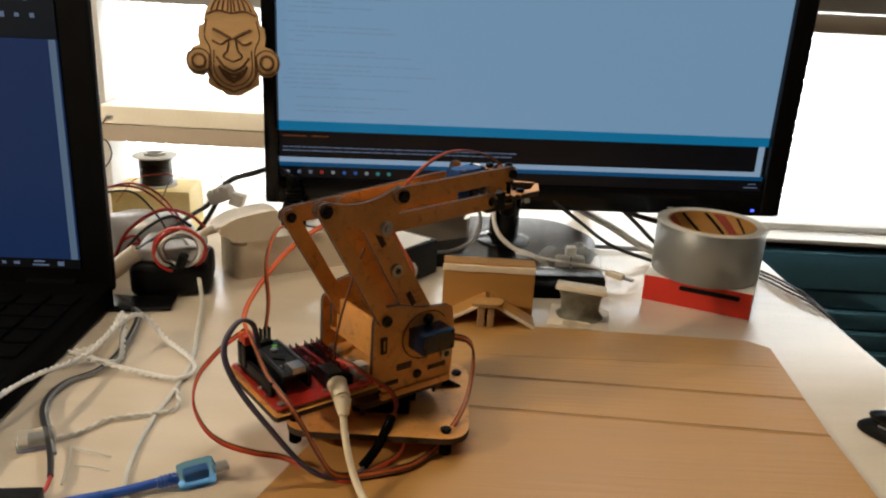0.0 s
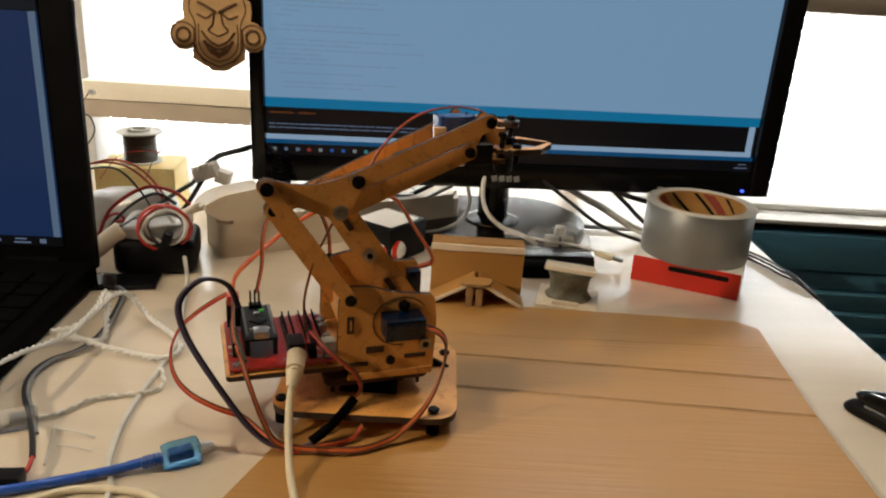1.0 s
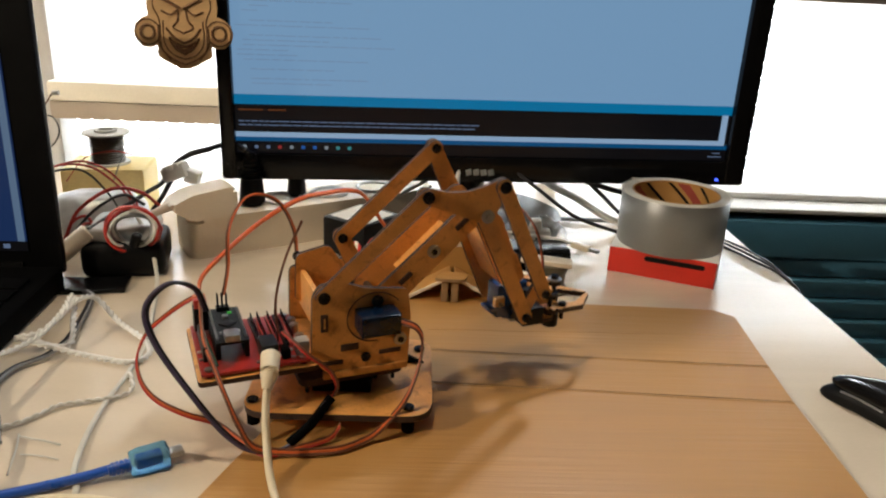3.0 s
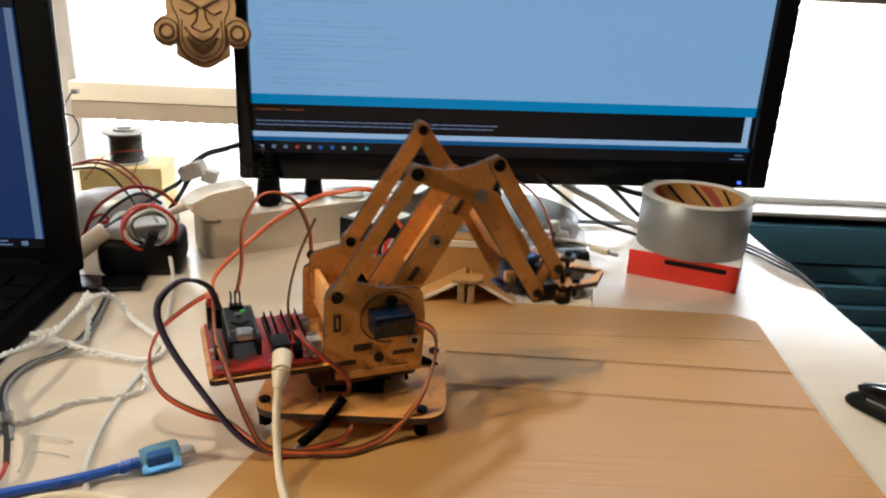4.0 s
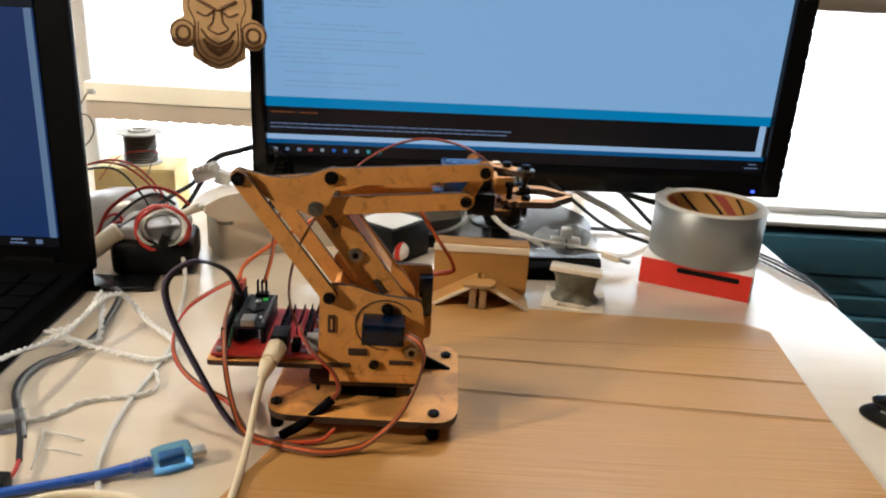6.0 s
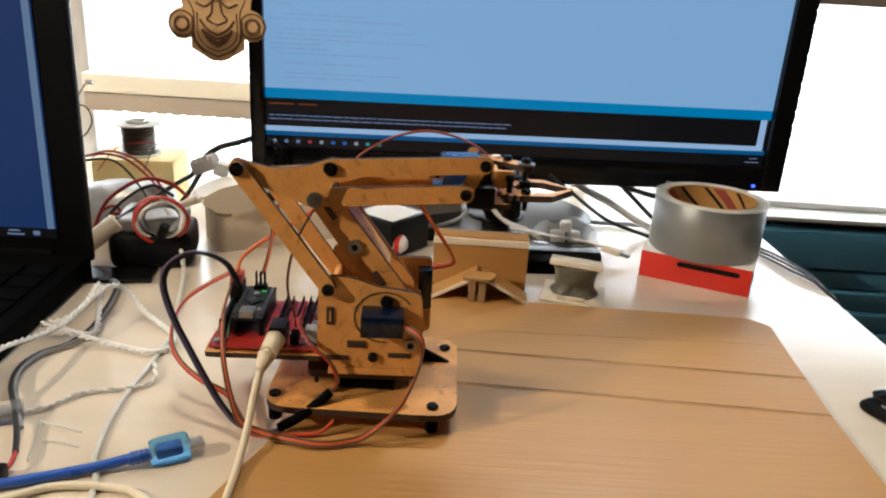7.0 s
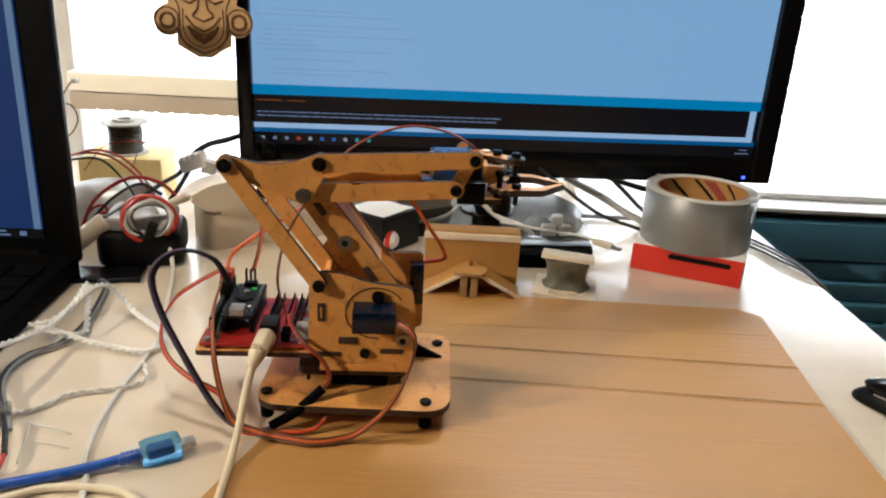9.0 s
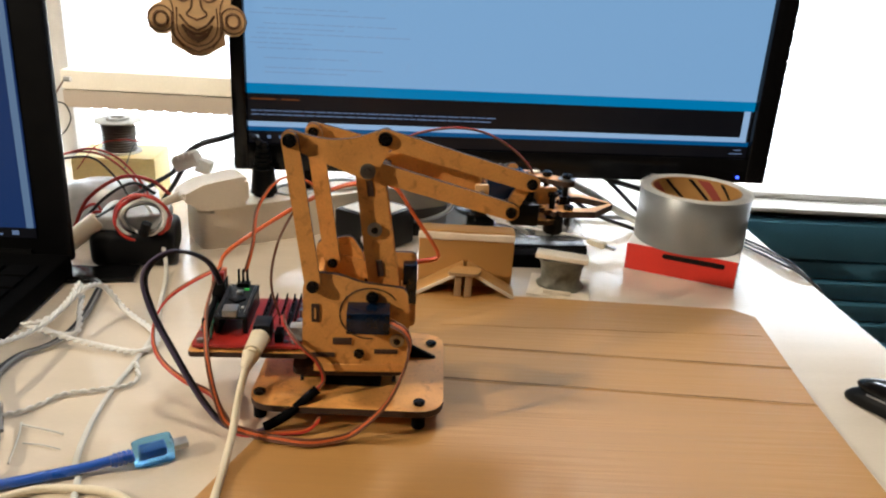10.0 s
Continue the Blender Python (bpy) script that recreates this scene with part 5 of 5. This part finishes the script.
    bmesh.ops.bevel(cap, geom=[e for e in cap.edges if all(v.co.y < 0.0 for v in e.verts) or all(v.co.y > 0.022 for v in e.verts)], offset=0.004, segments=3, affect="EDGES")
    part("plug_body", cap, [STRIP, STRIP], q)
    part("cord_neck", rod((-0.028, 0.010, 0.012), (-0.044, 0.006, 0.008), 0.0045, r2=0.0028, sides=14), STRIP, q)
    for name, x, y, m, sc, lab in (("black_plug", -0.1555, 0.6808, BLACK, 0.95, "black mains plug with ribbed neck"), ("black_plug", -0.1196, 0.7137, BLACK, 0.75, "black mains plug with ribbed neck")):
        q = thing(name, lab, "plug", pose(x, y, 0.0374, 0, 0, 30), "mains plugs")
        g = rod((0, 0, 0.0), (0, 0, 0.030 * sc), 0.013 * sc, r2=0.010 * sc, sides=18, bevel=0.003)
        part("plug_body", g, m, q)
        rb = bmesh.new()
        for k in range(5):
            rod((0, 0, (0.031 + 0.0042 * k) * sc), (0, 0, (0.0335 + 0.0042 * k) * sc), (0.0085 - 0.0007 * k) * sc, rb, sides=14)
        rod((0, 0, 0.029 * sc), (0, 0, 0.052 * sc), 0.0045 * sc, rb, sides=12)
        part("ribbed_neck", rb, m, q)


def desk_cables():
    # blue lead with clear moulded plug
    u = thing("blue_cable", "blue data cable with a clear moulded plug", "cable")
    part("cord", tube([(-0.300, 0.266, 0.0032), (-0.250, 0.284, 0.0032), (-0.2098, 0.2996, 0.0032), (-0.1876, 0.3089, 0.0032), (-0.1670, 0.3175, 0.0040), (-0.1520, 0.3240, 0.0056)], 0.0026, sides=12), BLUEW, u)
    at = pose(-0.1362, 0.3320, 0.0062, 0, 0, 32)
    sl = bmesh.new()
    for k in range(4):
        rod((-0.0185 + 0.0022 * k, 0, 0), (-0.0170 + 0.0022 * k, 0, 0), 0.0036, sl, sides=14)
    rod((-0.020, 0, 0), (-0.009, 0, 0), 0.0030, sl, sides=14)
    part("ribbed_neck", sl, BLUEW, u, at=at)
    part("moulded_plug", sheet(rounded([(-0.0095, -0.0042), (-0.0045, -0.0060), (0.0085, -0.0060), (0.0100, -0.0048), (0.0100, 0.0048), (0.0085, 0.0060), (-0.0045, 0.0060), (-0.0095, 0.0042)], 0.0015), -0.0050, 0.0050, "z"), [BLUEC, BLUEC], u, "clear blue moulded plug", at=at)
    part("inner_core", box((0.013, 0.0065, 0.0050), (0.000, 0, 0), 0.001), BLUEW, u, at=at)
    part("metal_tip", box((0.0080, 0.0068, 0.0030), (0.0135, 0, 0), 0.0006), STEEL, u, at=at)

    # white twisted lead in loops
    def twisted(label, pts, r, m=WHITEW, m2=GREYW):
        e = thing("twisted_lead", label, "cable", group="twisted leads")
        line = smooth_line(pts, 10)
        for ph, mm in ((0, m), (math.pi, m2)):
            out, d = [], 0.0
            for i, p in enumerate(line):
                if i:
                    d += (p - line[i - 1]).length
                a = d * 620 + ph
                out.append((p.x + r * 0.75 * math.cos(a), p.y + r * 0.5 * math.cos(a), p.z + r * 0.75 * math.sin(a)))
            part("strand", tube(out, r, sides=6, steps=2), mm, e)
    twisted("white twisted lead lying in loops beside the laptop", [(-0.2660, 0.3600, 0.0240), (-0.2600, 0.4023, 0.0200), (-0.2531, 0.4296, 0.0150), (-0.2453, 0.4477, 0.0160), (-0.2427, 0.4750, 0.0200), (-0.2440, 0.4940, 0.0235), (-0.2403, 0.4899, 0.0200), (-0.2356, 0.4752, 0.0140), (-0.2310, 0.4580, 0.0050),
             (-0.2400, 0.4530, 0.0050), (-0.2533, 0.4545, 0.0080), (-0.2650, 0.4540, 0.0100), (-0.2513, 0.4568, 0.0130), (-0.2427, 0.4656, 0.0180), (-0.2371, 0.4830, 0.0240), (-0.2330, 0.4984, 0.0215), (-0.2266, 0.5010, 0.0160), (-0.2105, 0.4890, 0.0070), (-0.1856, 0.4690, 0.0030), (-0.1765, 0.4510, 0.0030), (-0.1838, 0.4383, 0.0030), (-0.2077, 0.4432, 0.0030), (-0.2311, 0.4465, 0.0060), (-0.2497, 0.4476, 0.0100)], 0.0012, WHITEW, WHITEW)
    twisted("clear twisted lead lying on the desk", [(-0.2282, 0.3626, 0.0026), (-0.2209, 0.3679, 0.0024), (-0.2140, 0.3763, 0.0024), (-0.2073, 0.3863, 0.0024), (-0.1903, 0.3926, 0.0024), (-0.1764, 0.3980, 0.0024), (-0.1724, 0.4071, 0.0024), (-0.1802, 0.4259, 0.0024)], 0.0009, WHITEW, TAPESIDE)
    w = thing("stripped_wires", "thin bent grey wire ends on the desk", "wire")
    part("strand", tube([(-0.2160, 0.3570, 0.0020), (-0.2111, 0.3441, 0.0018), (-0.2051, 0.3229, 0.0010)], 0.0006, sides=6), TAPESIDE, w)
    part("strand", tube([(-0.2151, 0.3551, 0.0020), (-0.2074, 0.3525, 0.0026), (-0.1985, 0.3509, 0.0022), (-0.1903, 0.3494, 0.0012)], 0.0006, sides=6), TAPESIDE, w)
    part("strand", tube([(-0.2069, 0.3403, 0.0010), (-0.1977, 0.3397, 0.0010), (-0.1859, 0.3368, 0.0010)], 0.0004, sides=6), TAPESIDE, w)
    q = thing("clear_connector", "clear plastic connector with pins on the desk", "connector", pose(-0.2365, 0.3570, 0, 0, 0, 25))
    part("shell", box((0.020, 0.012, 0.009), (0, 0, 0.0047), 0.0012), CLEARP, q)
    part("contacts", box((0.012, 0.008, 0.004), (0.002, 0, 0.0046), 0.0006), GREY, q)
    # grey and black lead along the laptop
    g = thing("grey_lead", "grey-black lead bending beside the laptop", "cable")
    lay = [(-0.2600, 0.5480, 0.003), (-0.2496, 0.5329, 0.003), (-0.2388, 0.4753, 0.003), (-0.2416, 0.4446, 0.003), (-0.2535, 0.4276, 0.003), (-0.2555, 0.4084, 0.0035), (-0.2489, 0.3874, 0.0045), (-0.2338, 0.3632, 0.0055), (-0.2205, 0.3419, 0.0060), (-0.2104, 0.3225, 0.0060)]
    part("cord", tube(lay, 0.0016, sides=10), BLACKW, g)
    # highlights along the black cord, drawn as a second grey strand
    part("cord", tube([(x + 0.0020, y + 0.0010, z) for x, y, z in lay[:-1]], 0.0012, sides=8), GREYW, g, "grey strand put in for the cord's highlights")
    part("end_wire", tube([(-0.2104, 0.3225, 0.006), (-0.2086, 0.3148, 0.005), (-0.2090, 0.3098, 0.004)], 0.0012, sides=8), REDW, g)
    part("end_plug", box((0.024, 0.010, 0.008), (-0.2190, 0.3050, 0.0042), 0.0015, turn=pose(0, 0, 0, 0, 0, 8)), BLACK, g)
    # flat white lead over the desk
    f = thing("flat_white_lead", "flat white lead trailing down onto the desk", "cable")
    part("cord", tube([(-0.2460, 0.6240, 0.0500), (-0.2380, 0.6060, 0.0510), (-0.2240, 0.5960, 0.0330), (-0.2150, 0.5820, 0.0120), (-0.2090, 0.5650, 0.0016), (-0.1960, 0.5150, 0.0014), (-0.1846, 0.4702, 0.0014), (-0.1822, 0.4282, 0.0014), (-0.1826, 0.3938, 0.0014), (-0.1800, 0.3600, 0.0014), (-0.1737, 0.3283, 0.0014), (-0.1653, 0.3108, 0.0014), (-0.1568, 0.2800, 0.0014)], 0.0010, sides=8, flat=1.7), TAPESIDE, f)
    c = thing("cream_lead", "cream lead lying on the desk by the blue cable", "cable")
    part("cord", tube([(-0.240, 0.2660, 0.0022), (-0.2019, 0.2902, 0.0022), (-0.1860, 0.3010, 0.0022), (-0.1730, 0.3045, 0.0022), (-0.1534, 0.3045, 0.0022), (-0.1407, 0.3010, 0.0022), (-0.1300, 0.2900, 0.0022), (-0.1250, 0.2700, 0.0022)], 0.0021, sides=10), CREAM, c)
    z = thing("foil_scrap", "flat dark scrap of film behind the laptop corner", "scrap", pose(-0.262, 0.5620, 0, 0, 0, 10))
    s = box((0.060, 0.030, 0.003), (0, 0, 0.0020), 0.0005)
    bmesh.ops.subdivide_edges(s, edges=list(s.edges), cuts=4, use_grid_fill=True)
    part("film", crumple(s, 0.0012, 60, 2), GLOSS, z)


def back_clutter():
    a = thing("power_adapter", "black power adapter with a blank white label", "adapter", pose(-0.0520, 0.6700, 0, 0, 0, -36))
    part("case", box((0.050, 0.054, 0.0340), (0, 0, 0.0172), 0.0025), BLACK, a)
    part("label", sheet(rounded([(-0.021, -0.021), (0.021, -0.021), (0.021, 0.021), (-0.021, 0.021)], 0.002), 0.0342, 0.0346, "z"), [WBOX, WBOX], a, "blank white label")
    r = thing("red_white_roll", "small red and white candy-striped roll", "roll", pose(-0.0490, 0.6480, 0, 0, 0, -20))
    g = bmesh.new()
    n = 8
    for k in range(n):
        lathe([(0.0130 * math.sin(math.pi * (0.12 + 0.76 * t)), -0.015 + 0.030 * t) for t in (k / n, (k + 1) / n)], g, 24, index=k % 2)
    g.transform(pose(0, 0, 0.0125, 0, 90, 0))
    part("wrap", g, [REDBOX, WBOX], r)
    part("end_cap", rod((-0.0150, 0, 0.0125), (0.0150, 0, 0.0125), 0.0046, sides=16), WBOX, r)
    # clear bag with pale parts
    b = thing("plastic_bag", "clear plastic bag holding small pale parts", "bag", pose(0.1160, 0.7020, 0))
    s = bmesh.new()
    bmesh.ops.create_uvsphere(s, u_segments=26, v_segments=16, radius=1.0, matrix=Matrix.Diagonal((0.032, 0.024, 0.013, 1)))
    crumple(s, 0.008, 55, 9)
    for v in s.verts:
        v.co.z = max(0.0004, v.co.z + 0.010)
    part("film", s, FILM, b)
    for x, y, z, sx in ((-0.008, -0.002, 0.010, 0.014), (0.008, 0.0, 0.009, 0.012), (0.0, 0.002, 0.0195, 0.010)):
        part("pale_part", box((sx, 0.010, 0.011), (x, y, z), 0.002), TAPESIDE, b)
    # flat black devices
    p = thing("black_case", "slim gloss black case lying behind the coil", "case", pose(0.1060, 0.6640, 0, 0, 0, 6))
    part("case", box((0.072, 0.030, 0.0100), (0, 0, 0.0052), 0.002), BLACK, p)
    part("lid", box((0.070, 0.028, 0.0022), (0, 0, 0.0114), 0.0008), GLOSS, p)
    p = thing("black_block", "small black block on the desk by the cardboard holder", "block", pose(0.0880, 0.6320, 0, 0, 0, 4))
    part("body", box((0.034, 0.016, 0.0120), (0, 0, 0.0062), 0.0015), MATT, p)
    p = thing("white_usb_lead", "thin white lead with a flat plug", "cable")
    part("cord", tube([(0.060, 0.690, 0.0200), (0.100, 0.684, 0.0160), (0.130, 0.680, 0.0140), (0.146, 0.674, 0.0120)], 0.0013, sides=8), WHITEW, p)
    part("plug", box((0.018, 0.0075, 0.0052), (0.154, 0.667, 0.0110), 0.001, turn=pose(0, 0, 0, 0, 4, -36)), CREAM, p)
    part("tip", box((0.009, 0.0050, 0.0030), (0.1655, 0.6590, 0.0102), 0.0004, turn=pose(0, 0, 0, 0, 4, -36)), STEEL, p)
    def lead(label, m, r, pts):
        e = thing("monitor_lead", label, "cable", group="leads behind the monitor")
        part("cord", tube(pts, r, sides=8), m, e)
    lead("white lead hanging from the monitor", WHITEW, 0.0022, [(0.040, 0.715, 0.085), (0.036, 0.700, 0.058), (0.041, 0.690, 0.040), (0.057, 0.690, 0.025), (0.076, 0.692, 0.018), (0.094, 0.700, 0.006)])
    lead("grey lead hanging from the monitor", GREYW, 0.0020, [(0.014, 0.720, 0.090), (0.022, 0.705, 0.058), (0.024, 0.700, 0.042), (0.014, 0.700, 0.024), (-0.010, 0.698, 0.014), (-0.036, 0.700, 0.014)])
    lead("black lead crossing behind the stand", BLACKW, 0.0022, [(0.012, 0.735, 0.070), (-0.010, 0.740, 0.052), (-0.040, 0.745, 0.034), (-0.075, 0.75, 0.018)])
    lead("white lead hanging from the monitor", WHITEW, 0.0018, [(0.050, 0.742, 0.075), (0.000, 0.740, 0.046), (-0.030, 0.738, 0.030), (-0.052, 0.735, 0.026)])
    lead("black lead sagging under the monitor", BLACKW, 0.0018, [(0.085, 0.715, 0.075), (0.114, 0.705, 0.056), (0.140, 0.700, 0.038), (0.160, 0.700, 0.027), (0.192, 0.700, 0.017), (0.225, 0.715, 0.004)])
    lead("thick white lead under the monitor", WHITEW, 0.0038, [(0.105, 0.770, 0.068), (0.135, 0.760, 0.046), (0.165, 0.755, 0.032), (0.190, 0.750, 0.018), (0.215, 0.752, 0.006)])
    lead("black lead sagging under the monitor", BLACKW, 0.0022, [(0.150, 0.755, 0.075), (0.172, 0.750, 0.054), (0.192, 0.750, 0.036), (0.210, 0.750, 0.020), (0.235, 0.752, 0.005)])
    lead("black lead sagging under the monitor", BLACKW, 0.0028, [(0.150, 0.755, 0.060), (0.180, 0.750, 0.050), (0.212, 0.750, 0.042), (0.250, 0.752, 0.036), (0.30, 0.76, 0.004)])
    lead("grey lead crossing the back of the desk", GREYW, 0.0025, [(0.060, 0.780, 0.010), (0.120, 0.775, 0.004), (0.200, 0.772, 0.004), (0.290, 0.768, 0.004)])
    for k, (dx, dy) in enumerate(((0.0, 0.0), (0.004, 0.010), (-0.004, -0.012))):
        lead("black lead running off the desk edge", BLACKW, 0.0013, [(0.262 + dx, 0.752 + dy, 0.004), (0.298 + dx, 0.730 + dy, 0.0035), (0.314 + dx, 0.705 + dy, 0.0035), (0.323 + dx, 0.675 + dy, 0.0045), (0.334 + dx * 0.3, 0.640 + dy, 0.0030), (0.3420, 0.615 + dy, -0.012), (0.3430, 0.605 + dy, -0.08)])
    e = thing("mouse", "black computer mouse with a pointed nose and gloss top", "mouse", pose(0.3090, 0.3960, 0, 0, 0, -41))
    for name, m, z0, zs, k in (("base", BLACK, 0.002, 0.0150, 1.0), ("top_shell", GLOSS, 0.0125, 0.0090, 0.90)):
        s = bmesh.new()
        bmesh.ops.create_uvsphere(s, u_segments=32, v_segments=18, radius=1.0, matrix=Matrix.Diagonal((0.052 * k, 0.031 * k, zs, 1)))
        for v in s.verts:
            v.co.y *= 0.72 + 0.28 * max(-1.0, min(1.0, v.co.x / 0.03))
            v.co.z = max(0.0005, v.co.z + z0)
        part(name, s, m, e)
    part("trim", tube([(-0.038, -0.0125, 0.0118), (-0.026, -0.0175, 0.0128), (-0.012, -0.0235, 0.0128)], 0.0006, sides=6), STEEL, e, "bright trim line")


room()
desk()
cardboard()
monitor()
wooden_plaque()
laptop()
robot()
control_board()
arm_cables()
tape_and_box()
card_stand()
coil_stand()
left_clutter()
back_clutter()
desk_cables()


# ---- movement ----
# seconds: turn of the body, angle of the main arm, angle of the forearm
ARM_KEYS = [
    (0.0, 38.5, 119.0, 3.1), (0.3, 28.8, 123.5, 14.5), (0.6, 23.0, 124.5, 20.9), (1.0, 18.6, 124.0, 23.0), (1.3, 18.8, 123.8, 22.6), (1.8, 19.4, 119.0, 17.0),
    (2.0, 19.8, 108.5, 4.7), (2.2, 20.8, 92.8, -8.2), (2.4, 21.4, 75.6, -24.2), (2.6, 21.6, 65.6, -41.1), (2.7, 21.5, 61.0, -49.0), (2.95, 21.5, 44.0, -63.0),
    (3.15, 21.5, 37.0, -68.5), (3.45, 21.5, 35.0, -70.0), (3.65, 21.5, 35.5, -69.5), (3.8, 21.5, 40.1, -66.7), (4.0, 21.2, 56.5, -56.5), (4.2, 19.6, 74.6, -41.5), (4.4, 14.2, 99.3, -24.2),
    (4.6, 9.0, 122.8, -3.1), (4.8, 4.6, 124.6, 0.2), (5.0, 3.3, 125.2, 3.0), (5.5, 2.9, 125.7, 4.6), (7.0, 2.8, 125.8, 3.8), (9.1, 2.7, 126.0, 3.2), (9.3, 2.7, 125.5, 2.4),
    (9.5, 2.9, 112.2, -6.4), (9.7, 3.2, 101.3, -13.0), (9.85, 3.4, 98.6, -14.8), (10.0, 3.5, 97.9, -15.3),
]


def arm_at(t):
    """The three angles at a time, eased between the keys."""
    ks = ARM_KEYS
    i = max(k for k in range(len(ks)) if ks[k][0] <= t + 1e-6)
    if i == len(ks) - 1:
        return ks[-1][1:]
    def slope(j, c):
        if j in (0, len(ks) - 1):
            return 0.0
        a = (ks[j][c] - ks[j - 1][c]) / (ks[j][0] - ks[j - 1][0])
        b = (ks[j + 1][c] - ks[j][c]) / (ks[j + 1][0] - ks[j][0])
        return 0.0 if a * b <= 0 else 2 * a * b / (a + b)
    h = ks[i + 1][0] - ks[i][0]
    u = (t - ks[i][0]) / h
    out = []
    for c in (1, 2, 3):
        p, q, m, n = ks[i][c], ks[i + 1][c], slope(i, c) * h, slope(i + 1, c) * h
        out.append((2 * u ** 3 - 3 * u ** 2 + 1) * p + (u ** 3 - 2 * u ** 2 + u) * m + (-2 * u ** 3 + 3 * u ** 2) * q + (u ** 3 - u ** 2) * n)
    return tuple(out)


def motions():
    times = [k / 10 for k in range(0, 49)] + [5.0, 5.3, 5.7, 6.8, 7.5, 8.3] + [k / 10 for k in range(90, 101)]
    rows = {k: [] for k in ROBOT if k != "root"}
    turn_rows = []
    for t in times:
        th, al, be = arm_at(t)
        yaw = pose(0, 0, 0, 0, 0, th)
        a, b = radians(al), radians(be)
        e = S + L1 * Vector((math.cos(a), math.sin(a)))
        w = e + L2 * Vector((math.cos(b), math.sin(b)))
        back = -L3 * Vector((math.cos(b), math.sin(b)))
        def put(p, deg):
            return yaw @ pose(p.x, 0, p.y, 0, -deg, 0)
        rows["turret"].append((t, yaw))
        rows["main_arm"].append((t, put(S, al)))
        rows["rear_link"].append((t, put(R0, al)))
        rows["triangle_plate"].append((t, put(e, 0)))
        rows["forearm"].append((t, put(e, be)))
        rows["upper_link"].append((t, put(e + EU, be)))
        rows["gripper"].append((t, put(w, 0)))
        rows["drive_link"].append((t, put(S + back, al)))
        rows["drive_lever"].append((t, put(S, be + 180)))
        turn_rows.append((t, pose(AXIS[0], AXIS[1], 0) @ yaw))
    for k, r in rows.items():
        walk(ROBOT[k], r)
    for e in YAWED:
        walk(e, turn_rows)


motions()
